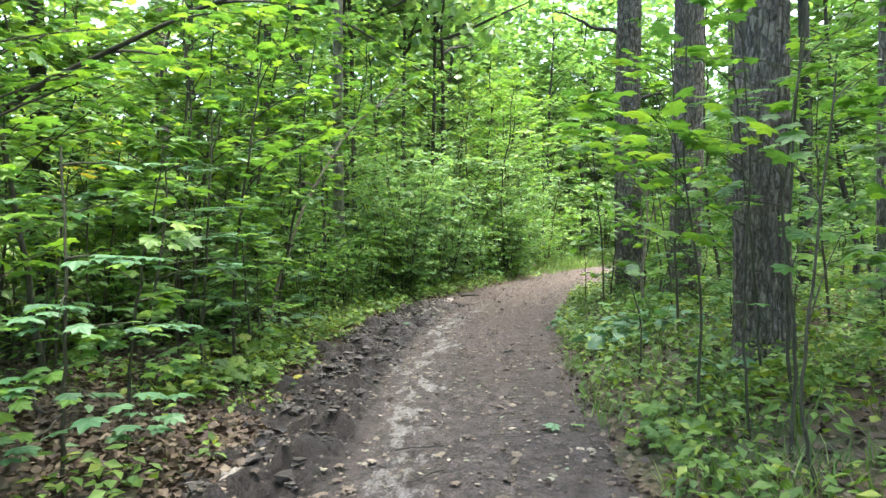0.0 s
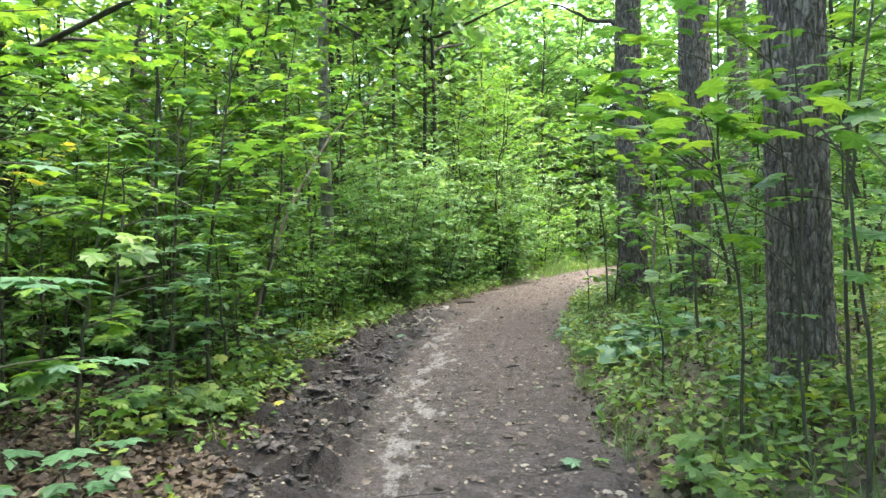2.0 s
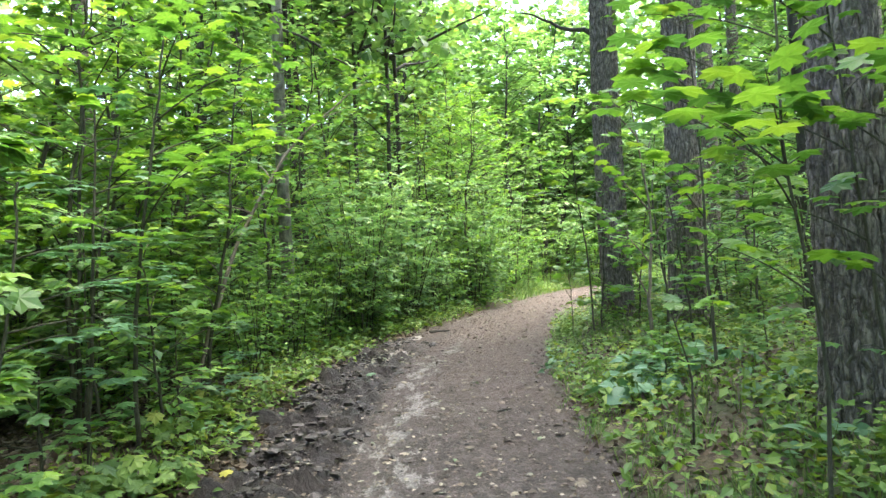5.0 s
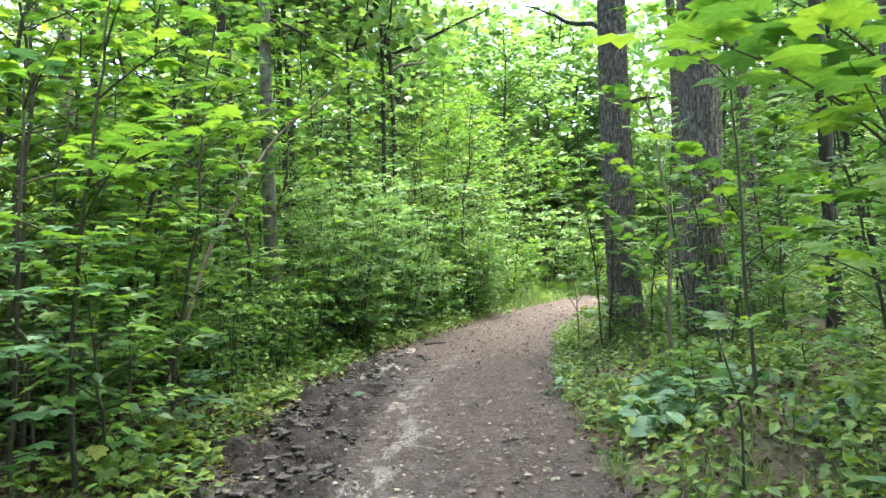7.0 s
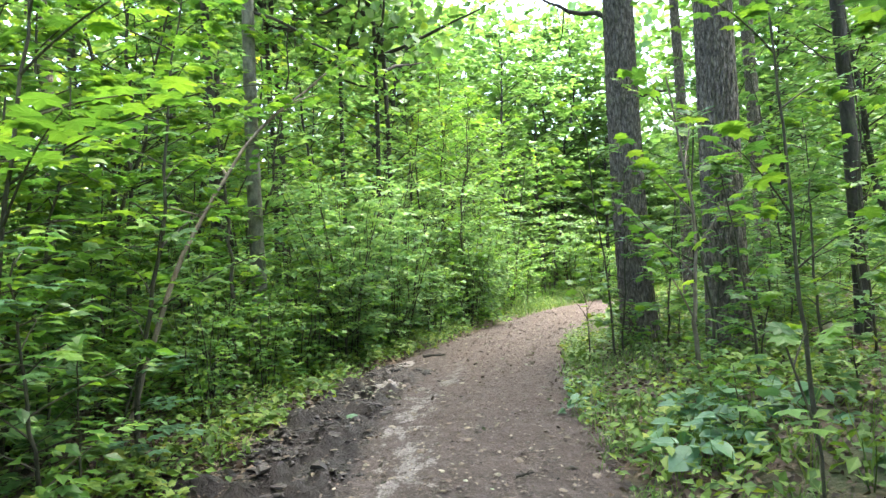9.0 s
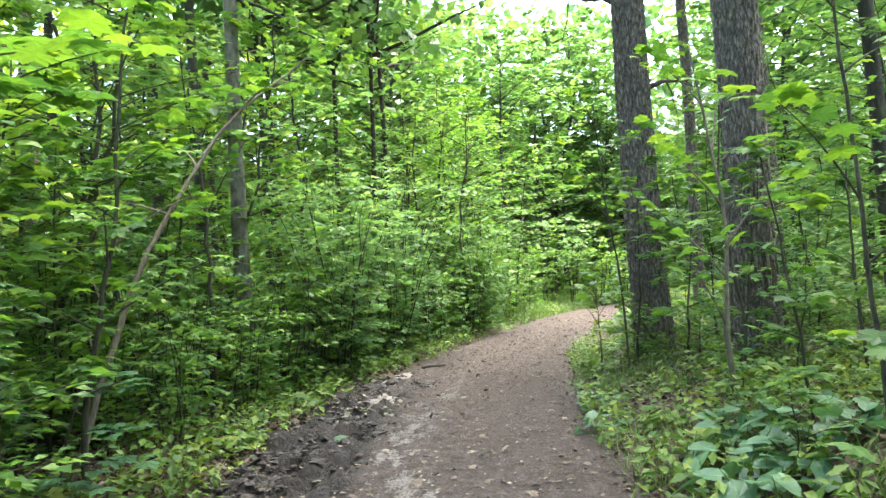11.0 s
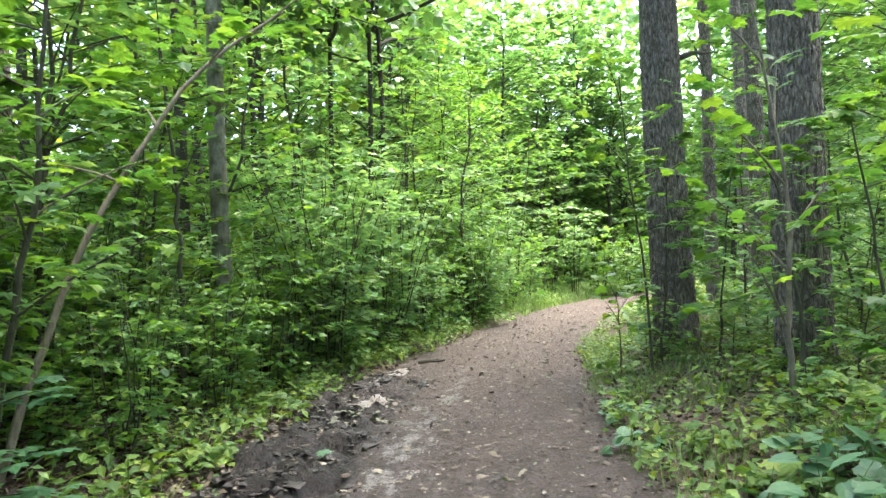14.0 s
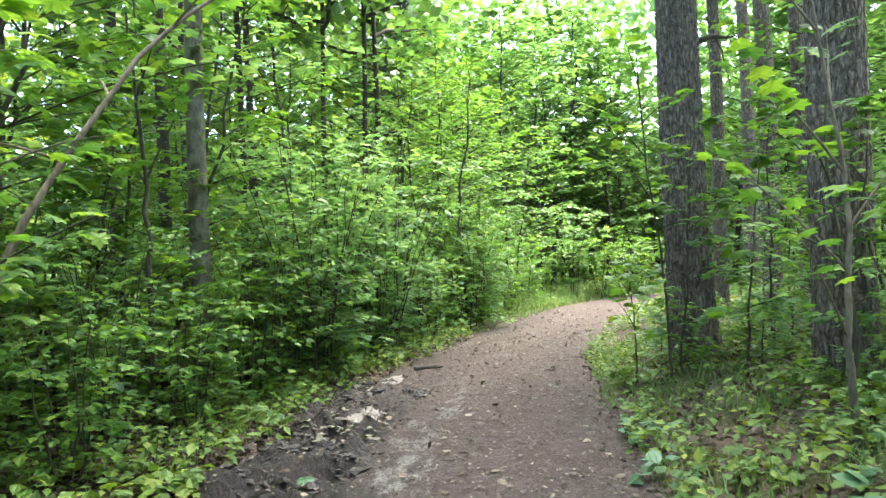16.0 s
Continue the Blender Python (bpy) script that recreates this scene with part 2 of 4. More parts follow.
def tube(geo, pts, radii, seg=6):
    """A tapered tube along a curved line."""
    pts, radii = np.asarray(pts, float), np.asarray(radii, float)
    along = unit(np.gradient(pts, axis=0))
    side = unit(np.cross(along, (0.31, 0.95, 0.05)))
    over = np.cross(along, side)
    a = np.linspace(0, 2 * np.pi, seg, endpoint=False)
    ring = pts[:, None] + radii[:, None, None] * (np.cos(a)[None, :, None] * side[:, None] + np.sin(a)[None, :, None] * over[:, None])
    i, k = np.meshgrid(np.arange(len(pts) - 1), np.arange(seg), indexing="ij")
    p0, p1 = i * seg + k, i * seg + (k + 1) % seg
    q0, q1 = p0 + seg, p1 + seg
    tris = np.concatenate([np.stack([p0, p1, q1], -1).reshape(-1, 3), np.stack([p0, q1, q0], -1).reshape(-1, 3)])
    return geo.add(ring, tris)


def fan(outline, middle):
    k = len(outline)
    return np.array([middle, *outline]), np.array([[0, 1 + j, 1 + (j + 1) % k] for j in range(k)])


# a five-lobed maple leaf, a pointed oval leaf, a plain far leaf, a broad lobed far leaf, a grass blade
HALF = [(0.30, -0.09, -0.05), (0.33, 0.10, 0.0), (0.56, 0.27, -0.09), (0.37, 0.42, 0.01), (0.42, 0.66, -0.05), (0.20, 0.70, 0.0)]
MAPLE = fan([(0, 0.06, 0.02), *HALF, (0, 1.0, -0.12), *[(-x, y, z) for x, y, z in HALF[::-1]]], (0, 0.32, 0.05))
OVAL = (np.array([(0, 0, 0), (0.30, 0.45, 0.05), (0, 1, -0.10), (-0.30, 0.45, 0.05), (0, 0.5, -0.03)]), np.array([(0, 1, 4), (1, 2, 4), (2, 3, 4), (3, 0, 4)]))
PLAIN = (np.array([(0, 0, 0), (0.46, 0.40, 0.06), (0, 1, -0.08), (-0.46, 0.40, 0.06)]), np.array([(0, 1, 2), (0, 2, 3)]))
LOBED = (np.array([(0, 0, 0), (0.50, 0.16, -0.06), (0.33, 0.62, 0.02), (0, 1, -0.12), (-0.33, 0.62, 0.02), (-0.50, 0.16, -0.06)]), np.array([(0, 1, 2), (0, 2, 3), (0, 3, 4), (0, 4, 5)]))
BLADE = (np.array([(-0.02, 0, 0), (0.02, 0, 0), (0.018, 0.5, 0.0), (-0.018, 0.5, 0.0), (0, 1, -0.2)]), np.array([(0, 1, 2), (0, 2, 3), (3, 2, 4)]))


BROAD = fan([(0, 0.05, 0.0), (0.24, -0.06, -0.03), (0.42, 0.16, 0.02), (0.44, 0.42, 0.03), (0.32, 0.70, 0.0), (0, 1.0, -0.10), (-0.32, 0.70, 0.0), (-0.44, 0.42, 0.03), (-0.42, 0.16, 0.02), (-0.24, -0.06, -0.03)], (0, 0.4, -0.03))


def leaves(geo, pos, way, up, size, shape=MAPLE):
    tv, tf = shape
    pos, way, up = np.asarray(pos, float), unit(way), np.asarray(up, float)
    size = np.broadcast_to(np.asarray(size, float), (len(pos),))
    side = unit(np.cross(way, up))
    over = np.cross(side, way)
    v = pos[:, None] + size[:, None, None] * (tv[None, :, 0:1] * side[:, None] + tv[None, :, 1:2] * way[:, None] + tv[None, :, 2:3] * over[:, None])
    f = tf[None] + (np.arange(len(pos)) * len(tv))[:, None, None]
    return geo.add(v, f)


def wander(rng, start, end, count, amount):
    """A slightly crooked line from start to end."""
    t = np.linspace(0, 1, count)[:, None]
    line = np.asarray(start) * (1 - t) + np.asarray(end) * t
    off = np.cumsum(rng.normal(0, amount, (count, 3)), 0)
    off -= off[:1] * (1 - t) + off[-1:] * t
    return line + off


# ------------------------------------------------------------------ the way and the ground
KNOTS = np.array([(-40.0, 0.3, 1.3), (-8, 0.1, 1.3), (4, 0.08, 1.33), (8, 0.07, 1.57), (12, 0.42, 1.68), (16, 1.35, 1.62), (20, 2.65, 1.42), (24, 4.35, 1.5), (28, 6.1, 1.6), (32, 8.3, 1.7), (36, 11.3, 1.8), (42, 17.5, 1.8), (50, 28, 1.8), (58, 42, 1.8)])
SMOOTH_Y = np.linspace(-40, 58, 400)
kern = np.hanning(17) / np.hanning(17).sum()


def eased(column):
    raw = np.interp(SMOOTH_Y, KNOTS[:, 0], column)
    return np.convolve(np.pad(raw, 8, "edge"), kern, "valid")


MID_X, HALF_W = eased(KNOTS[:, 1]), eased(KNOTS[:, 2])
LINE = np.stack([MID_X, SMOOTH_Y], 1)
HEAD = unit(np.gradient(LINE, axis=0))
RUN = np.concatenate([[0], np.cumsum(np.linalg.norm(np.diff(LINE, axis=0), axis=1))])
RUN -= np.interp(0, SMOOTH_Y, RUN)


def beside(x, y):
    """Metres to the right of the way's middle (left: negative), and its half width there."""
    p = np.stack([np.ravel(x), np.ravel(y)], 1)
    best, off, half = np.full(len(p), 1e9), np.zeros(len(p)), np.zeros(len(p))
    for k in range(0, len(LINE), 2):
        d = p - LINE[k]
        far = (d * d).sum(1)
        hit = far < best
        best[hit] = far[hit]
        off[hit] = (np.sqrt(far) * np.sign(d[:, 0] * HEAD[k, 1] - d[:, 1] * HEAD[k, 0]))[hit]
        half[hit] = HALF_W[k]
    return off.reshape(np.shape(x)), half.reshape(np.shape(x))


WAVES = [(random.uniform(0.3, 5.5), random.uniform(0, 6.28), random.uniform(0, 6.28)) for _ in range(26)]


def rough(x, y):
    """Uneven ground, about -1 to 1."""
    z = 0 * x
    for k, a, ph in WAVES:
        z = z + np.sin(k * (x * np.cos(a) + y * np.sin(a)) + ph) / (0.6 + k)
    return z / 3.0


def step(a, b, x):
    t = np.clip((x - a) / (b - a), 0, 1)
    return t * t * (3 - 2 * t)


def ground_z(x, y):
    x, y = np.asarray(x, float), np.asarray(y, float)
    off, half = beside(x, y)
    d = np.abs(off) - half
    rise = np.where(off > 0, 0.27 * step(0, 1.5, d) + 0.08 * step(1.5, 8, d), 0.09 * step(0, 0.9, d) + 0.10 * step(1, 6, d))
    edge = 0.05 * step(-0.35, 0.25, d)
    return -0.06 - 0.16 * step(-0.2, -0.55, d) + edge + rise + 0.05 * rough(x, y) * step(-0.2, 0.8, d) + 0.02 * rough(2.7 * x, 2.7 * y) * step(-0.5, 0, d)


def gz(x, y):
    return float(ground_z(np.array([x]), np.array([y]))[0])


def spread(lo, hi, fine_lo, fine_hi, gap):
    inner = np.arange(fine_lo, fine_hi + gap / 2, gap)
    far = np.array([1, 3, 7, 15, 30, 60, 120, 240, 400.0])
    return np.concatenate([(fine_lo - far[::-1])[(fine_lo - far[::-1]) > lo], inner, (fine_hi + far)[(fine_hi + far) < hi]])


def sheet(xs, ys):
    nx, ny = len(xs), len(ys)
    i, k = np.meshgrid(np.arange(ny - 1), np.arange(nx - 1), indexing="ij")
    a = i * nx + k
    return np.concatenate([np.stack([a, a + 1, a + nx + 1], -1).reshape(-1, 3), np.stack([a, a + nx + 1, a + nx], -1).reshape(-1, 3)])


gx, gy = spread(-420, 420, -12, 18, 0.16), spread(-420, 420, -6, 42, 0.16)
X, Y = np.meshgrid(gx, gy)
ground = new("ground", Geo().add(np.stack([X, Y, ground_z(X, Y)], -1), sheet(gx, gy)).mesh("ground", FLOOR, True))
tagged(ground, "brown forest floor with leaf litter and soil", "ground", kind="structure")

# the trodden way: a churned strip with ruts, sinking under the verges
run = np.concatenate([np.arange(-8, 22, 0.07), np.arange(22, 60, 0.25)])
across = np.linspace(-1.35, 1.35, 76)
R, A = np.meshgrid(run, across, indexing="ij")
cx, cy = np.interp(R, RUN, LINE[:, 0]), np.interp(R, RUN, LINE[:, 1])
hx, hy, hw = np.interp(R, RUN, HEAD[:, 0]), np.interp(R, RUN, HEAD[:, 1]), np.interp(R, RUN, HALF_W)
off = A * hw
px, py = cx + hy * off, cy - hx * off


def trodden_z(x, y, off, half, along):
    a = off / half
    churn = step(-0.28, -0.5, a) * step(17, 13, along)
    track = np.exp(-(((off + 0.45) / 0.22) ** 2)) + 0.7 * np.exp(-(((off - 0.75) / 0.25) ** 2))
    z = 0.012 * rough(1.5 * x, 1.5 * y) + 0.008 * rough(6 * x, 6 * y) - 0.02 * track
    z = z + churn * (0.11 * rough(3.3 * x + 5, 3.3 * y) + 0.11 * rough(8 * x, 8 * y) + 0.05 * rough(14 * x, 14 * y + 3) + 0.01)
    return z - 0.10 * step(0.80, 1.3, np.abs(a) + 0.10 * rough(1.9 * x + 9, 1.9 * y))


pz = trodden_z(px, py, off, hw, R)
me = Geo().add(np.stack([px, py, pz], -1), sheet(across, run)[:, ::-1]).mesh("path", MUD, True)
uvs = me.uv_layers.new(name="UVMap")
ids = np.zeros(len(me.loops), np.int32)
me.loops.foreach_get("vertex_index", ids)
uvs.data.foreach_set("uv", np.stack([off.ravel()[ids], R.ravel()[ids]], -1).astype(np.float32).ravel())
path = tagged(new("path", me), "muddy grey-brown forest path with pale clay smears", "path", kind="structure")


# ------------------------------------------------------------------ trees
def old_tree(x, y, width, seed, lean=(0.0, 0.0), height=21.0, bark=BARK_OLD, label="tall old tree with furrowed grey-brown bark", limbs=(), seg=20, rings=40):
    """A thick trunk with ridged bark and a flared foot, dead stubs and a high crown."""
    rng = np.random.default_rng(seed)
    base = gz(x, y) - 0.12
    tree = thing("tree", label, "tree", "tall trees beside the path", (x, y, base))
    h = np.concatenate([np.linspace(0, 1.2, rings // 4), np.linspace(1.26, 9, rings), np.linspace(9.3, height, 12)])
    a = np.linspace(0, 2 * np.pi, seg, endpoint=False)
    H, T = np.meshgrid(h, a, indexing="ij")
    r = width / 2 * (1 - 0.55 * H / height) + 0.16 * width * np.exp(-H / 0.28) * (1 + 0.5 * np.sin(5 * T + seed))
    if seg > 40:
        # plates of bark: wandering upright furrows, broken across
        w = T + 0.16 * np.sin(1.3 * H + seed + np.sin(2 * T)) + 0.07 * np.sin(4.3 * H + 3 * T + 2 * seed) + 0.035 * np.sin(13 * H + 5 * T) + 0.015 * np.sin(37 * H + 11 * T)
        up = np.abs(np.sin(8 * w + 0.9 * np.sin(3 * w + seed))) * (0.55 + 0.45 * np.minimum(2 * np.abs(np.sin(19 * w + 1.5 * np.sin(2.2 * H))), 1))
        cross = np.abs(np.sin(9 * H + 2.2 * np.sin(7 * T + seed) + 1.3 * np.sin(4.1 * H)))
        plate = np.minimum(up * 1.7, 1) ** 0.7 * (0.72 + 0.28 * np.minimum(cross * 2.5, 1))
        r = r + 0.040 * (plate - 0.8) + 0.005 * np.sin(31 * H + 9 * T) + rng.normal(0, 0.0022, r.shape)
    else:
        r = r * (1 + 0.03 * np.sin(9 * T + 3 * np.sin(2 * H)))
    X = lean[0] * H + 0.04 * np.sin(0.5 * H + seed) + r * np.cos(T)
    Y = lean[1] * H + 0.04 * np.cos(0.4 * H) + r * np.sin(T)
    i, k = np.meshgrid(np.arange(len(h) - 1), np.arange(seg), indexing="ij")
    p0, p1 = i * seg + k, i * seg + (k + 1) % seg
    tris = np.concatenate([np.stack([p0, p1, p1 + seg], -1).reshape(-1, 3), np.stack([p0, p1 + seg, p0 + seg], -1).reshape(-1, 3)])
    bole = Geo().add(np.stack([X, Y, H], -1), tris)
    for z, az, long, rise in limbs:
        g = Geo()
        start = np.array([lean[0] * z, lean[1] * z, z])
        end = start + long * np.array([np.cos(az), np.sin(az), rise])
        tube(g, wander(rng, start, end, 9, 0.05 * long / 2), np.linspace(0.06, 0.014, 9), 6)
        for q in range(4):
            s = start + (end - start) * rng.uniform(0.4, 0.95)
            tube(g, wander(rng, s, s + rng.normal(0, 0.35, 3), 5, 0.03), np.linspace(0.014, 0.004, 5), 4)
        part("dead_branch", g, BARK_DARK, tree, "bare dark dead branch", True)
    crown, wood = Geo(), Geo()
    pos, way = [], []
    for q in range(16):
        z, az, long = rng.uniform(0.55, 0.97) * height, rng.uniform(0, 6.28), rng.uniform(2.2, 5.2 if seg > 40 else 4.2)
        start = np.array([lean[0] * z, lean[1] * z, z])
        end = start + long * np.array([np.cos(az), np.sin(az), 0.35])
        tube(wood, wander(rng, start, end, 6, 0.08), np.linspace(0.07, 0.015, 6), 5)
        k = 130 if seg > 40 else 62
        s = rng.uniform(0.3, 1.05, (k, 1))
        pos.append(start + (end - start) * s + rng.normal(0, 0.55, (k, 3)))
        way.append(rng.normal(0, 1, (k, 3)) + (0, 0, -0.3))
    pos, way = np.concatenate(pos), np.concatenate(way)
    leaves(crown, pos, way, rng.normal(0, 0.6, pos.shape) + (0, 0, 1), rng.uniform(0.22, 0.42, len(pos)), PLAIN)
    bole.add(np.concatenate(wood.v), np.concatenate(wood.f))
    part("trunk", bole, bark, tree, smooth=True)
    part("crown", crown, LEAF_CANOPY, tree)
    return tree


def leafy(name, seed, height, radius, bare, limbs, per_limb, size, shape, mat, bark, label, reach=0.30, bend=0.04, group="young trees of the undergrowth", category="young tree", line=None, split=False):
    """A young tree: crooked stem, rising side shoots, flat sprays of leaves in layers."""
    rng = np.random.default_rng(seed)
    tree = thing(name, label, category, group)
    top = np.array([rng.normal(0, 0.08), rng.normal(0, 0.08), 1]) * height
    stem = wander(rng, (0, 0, -0.1), top, 14, bend * height / 6) if line is None else np.asarray(line, float)
    wood, shoots, crown = Geo(), Geo(), Geo()
    at = np.linspace(0, 1, len(stem))
    tube(wood, stem, radius * (1 - 0.85 * at) + 0.003, 8 if radius > 0.03 else 6)
    for q in range(limbs):
        rel = bare + (1 - bare) * (q + rng.uniform(0, 1)) / limbs
        az = q * 2.4 + rng.uniform(-0.6, 0.6)
        long = reach * height * (0.30 + 0.75 * math.sin(math.pi * (0.2 + 0.75 * (rel - bare) / (1.001 - bare)))) * rng.uniform(0.5, 1.2)
        start = np.array([np.interp(rel, at, stem[:, c]) for c in range(3)])
        out = np.array([np.cos(az), np.sin(az), 0.0])
        tip = start + long * (out + (0, 0, rng.uniform(0.1, 0.55)))
        bow = (start + tip) / 2 + (0, 0, 0.10 * long)
        t = np.linspace(0, 1, 6 if split is True else 4)[:, None]
        curve = (1 - t) ** 2 * start + 2 * t * (1 - t) * bow + t**2 * tip
        tube(shoots, curve, np.linspace(0.32 * radius * (1 - 0.6 * rel) + 0.004, 0.003, len(curve)), 4 if split is True else 3)
        s = rng.uniform(0.22, 1.0, per_limb)
        lateral = np.array([-out[1], out[0], 0.0])
        wide = rng.uniform(-1, 1, per_limb)
        spread_w = 0.42 * long * (1.15 - s)
        c = np.stack([np.interp(s, t[:, 0], curve[:, k]) for k in range(3)], -1)
        where = c + (wide * spread_w)[:, None] * lateral + rng.normal(0, 0.03, (per_limb, 3)) - np.stack([0 * s, 0 * s, 0.12 * np.abs(wide) * spread_w], -1)
        head = out * 0.8 + wide[:, None] * lateral + rng.normal(0, 0.3, (per_limb, 3)) * (1, 1, 0.5) + (0, 0, -0.10)
        face = rng.normal(0, 0.24, (per_limb, 3)) + (0, 0, 1)
        big = rng.uniform(0.65, 1.25, per_limb) * size
        leaves(crown, where, head, face, big, shape)
        if split == "wood":
            part("branch", shoots, bark, tree, smooth=True)
            shoots = Geo()
        elif split:
            branch = part("branch", shoots, bark, tree, smooth=True)
            part("foliage", crown, mat, branch)
            shoots, crown = Geo(), Geo()
    if not split:
        twigs = part("branchwork", shoots, bark, tree, smooth=True)
        tagged(twigs, "thin side shoots too fine to tell apart", kind="stuff")
    part("trunk", wood, bark, tree, smooth=True)
    if split in (False, "wood"):
        part("crown", crown, mat, tree)
    return tree


def away(tree):
    """Takes a pattern tree's place: moved when first planted."""
    tree["fresh"] = 1
    return tree


def plant(tree, x, y, turn=0.0, scale=1.0, sink=0.03, tilt=(0.0, 0.0)):
    m = Matrix.Translation((x, y, gz(x, y) - sink)) @ Euler((tilt[0], tilt[1], turn)).to_matrix().to_4x4() @ Matrix.Scale(scale, 4)
    if tree.pop("fresh", None):
        tree.matrix_basis = m
        return tree
    ob = copy_thing(tree, m)
    ob.scale = (scale, scale, scale)
    return ob


# the three thick trunks on the bank, others behind them, some out of view
old_tree(3.12, 6.42, 0.49, 3, (-0.004, 0.0), seg=128, rings=190)
old_tree(4.48, 12.55, 0.56, 5, (-0.006, 0.004), seg=112, rings=150)
old_tree(4.12, 15.2, 0.60, 9, (-0.004, 0.0), seg=112, rings=150, limbs=((5.6, 2.7, 1.7, 0.55), (6.6, 3.0, 1.6, 0.2), (4.4, 0.5, 1.2, 0.2)))
# seeds 23 to 25 stand unseen, added to keep sun off the near bank
for x, y, w, s in ((8.2, 22.5, 0.34, 11), (8.9, 21.5, 0.44, 12), (10.2, 22.2, 0.42, 13), (6.6, 10.2, 0.26, 15), (13.5, 17, 0.5, 16), (12, 28, 0.5, 17), (16, 24, 0.55, 18), (-10, 24, 0.5, 19), (-13, 13, 0.5, 20), (2, -9, 0.5, 21), (-5, -6, 0.5, 22), (7.5, 2.5, 0.5, 23), (9.5, 6.5, 0.5, 24), (6.0, -2.5, 0.5, 25)):
    old_tree(x, y, w, s, label="tall tree with grey-brown bark standing among saplings")
old_tree(7.5, 14.2, 0.26, 31, (-0.03, 0.0), 14, BARK_DARK, "slender dark leaning tree with rough bark")
for x, y, w, s in ((-2.26, 15.22, 0.27, 41),):
    old_tree(x, y, w, s, (-0.008, 0.0), 14, BARK_GREY, "slim tree with smooth pale grey-green bark")
for x, y, w, s, l in ((-2.85, 22.0, 0.20, 42, -0.03), (-3.25, 22.4, 0.18, 43, -0.01), (-4.15, 19.5, 0.27, 44, 0.0), (-5.1, 19.6, 0.28, 45, 0.01), (-6.1, 10.5, 0.28, 46, 0.0), (-1.5, 24.0, 0.16, 47, 0.0), (-0.55, 24.5, 0.17, 48, 0.01), (-0.2, 26, 0.2, 49, 0.0), (-7.5, 20, 0.26, 50, 0.01), (-5.6, 26, 0.27, 51, 0.0)):
    old_tree(x, y, w, s, (l, 0.0), 14, BARK_DARK, "slim tree with dark mossy bark in the undergrowth")

# patterns of young trees: near ones with lobed leaves, further ones with plain leaves
NEAR = [away(leafy("maple_sapling", 100 + k, h, r, b, n, per, 0.135, MAPLE, LEAF_MAPLE, BARK_STEM, "slender maple sapling with broad lobed green leaves", 0.27, split=True)) for k, (h, r, b, n, per) in enumerate([(4.6, 0.026, 0.13, 20, 26), (3.4, 0.02, 0.10, 16, 24), (5.8, 0.032, 0.22, 22, 28), (2.0, 0.012, 0.12, 9, 14)])]
SIZES = [(5.5, 0.03, 0.10, 20, 32), (7.0, 0.04, 0.14, 25, 32), (3.6, 0.022, 0.08, 15, 32), (8.5, 0.05, 0.28, 26, 34)]
MIDDLE = [away(leafy("hazel_sapling", 200 + k, h, r, b, n, per, 0.14, LOBED, LEAF_DARK if k % 2 else LEAF_MAPLE, BARK_STEM, "leafy young hazel in the dense undergrowth", split="wood")) for k, (h, r, b, n, per) in enumerate(SIZES)]
BEHIND = [away(leafy("hazel_sapling", 200 + k, h, r, b, n, per, 0.14, LOBED, LEAF_MAPLE if k % 2 else LEAF_DARK, BARK_STEM, "leafy young hazel further back in the undergrowth")) for k, (h, r, b, n, per) in enumerate(SIZES)]
FAR = [away(leafy("young_tree", 300 + k, h, r, b, n, per, 0.25, PLAIN, LEAF_CANOPY, BARK_DARK, "tall young tree with light green foliage far off", 0.27)) for k, (h, r, b, n, per) in enumerate([(10.0, 0.07, 0.10, 40, 34), (13.0, 0.09, 0.16, 46, 34), (7.0, 0.05, 0.06, 32, 34)])]
TALL = [away(leafy("tall_tree", 330 + k, h, r, b, n, per, 0.36, PLAIN, LEAF_CANOPY, BARK_DARK, "tall broad-crowned tree with sunlit yellow-green leaves", 0.26, group="tall trees closing the view", category="tree")) for k, (h, r, b, n, per) in enumerate([(16.0, 0.14, 0.14, 62, 42), (19.0, 0.17, 0.25, 72, 42)])]
SHRUB = [away(leafy("shrub", 360 + k, h, 0.014, 0.12, n, per, 0.12, sh, LEAF_DARK if k % 2 else LEAF_MAPLE, BARK_STEM, "low leafy shrub in the shade of the undergrowth", 0.42, group="low shrubs", category="shrub")) for k, (h, n, per, sh) in enumerate([(1.3, 12, 16, MAPLE), (1.0, 10, 14, MAPLE), (1.7, 16, 18, OVAL), (2.2, 18, 20, OVAL)])]

rng = np.random.default_rng(7)


def scatter(count, box, patterns, keep, gap, scale=(0.85, 1.15)):
    """Plants copies at random in a box of the plan, where keep(x, y, off, half) holds, at least gap apart."""
    made = []
    tries = 0
    while len(made) < count and tries < 60 * count:
        tries += 1
        x, y = rng.uniform(box[0], box[1]), rng.uniform(box[2], box[3])
        off, half = (float(q[0]) for q in beside(np.array([x]), np.array([y])))
        if not keep(x, y, off, half) or any((x - a) ** 2 + (y - b) ** 2 < gap * gap for a, b in made):
            continue
        made.append((x, y))
        plant(patterns[rng.integers(len(patterns))], x, y, rng.uniform(0, 6.28), rng.uniform(*scale), 0.04, rng.normal(0, 0.04, 2))


# dense undergrowth along the way's outer side
def by_brush(x, y):
    return -0.4 < x < 1.8 and 22.0 < y < 25.4


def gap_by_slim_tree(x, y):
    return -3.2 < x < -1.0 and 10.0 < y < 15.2


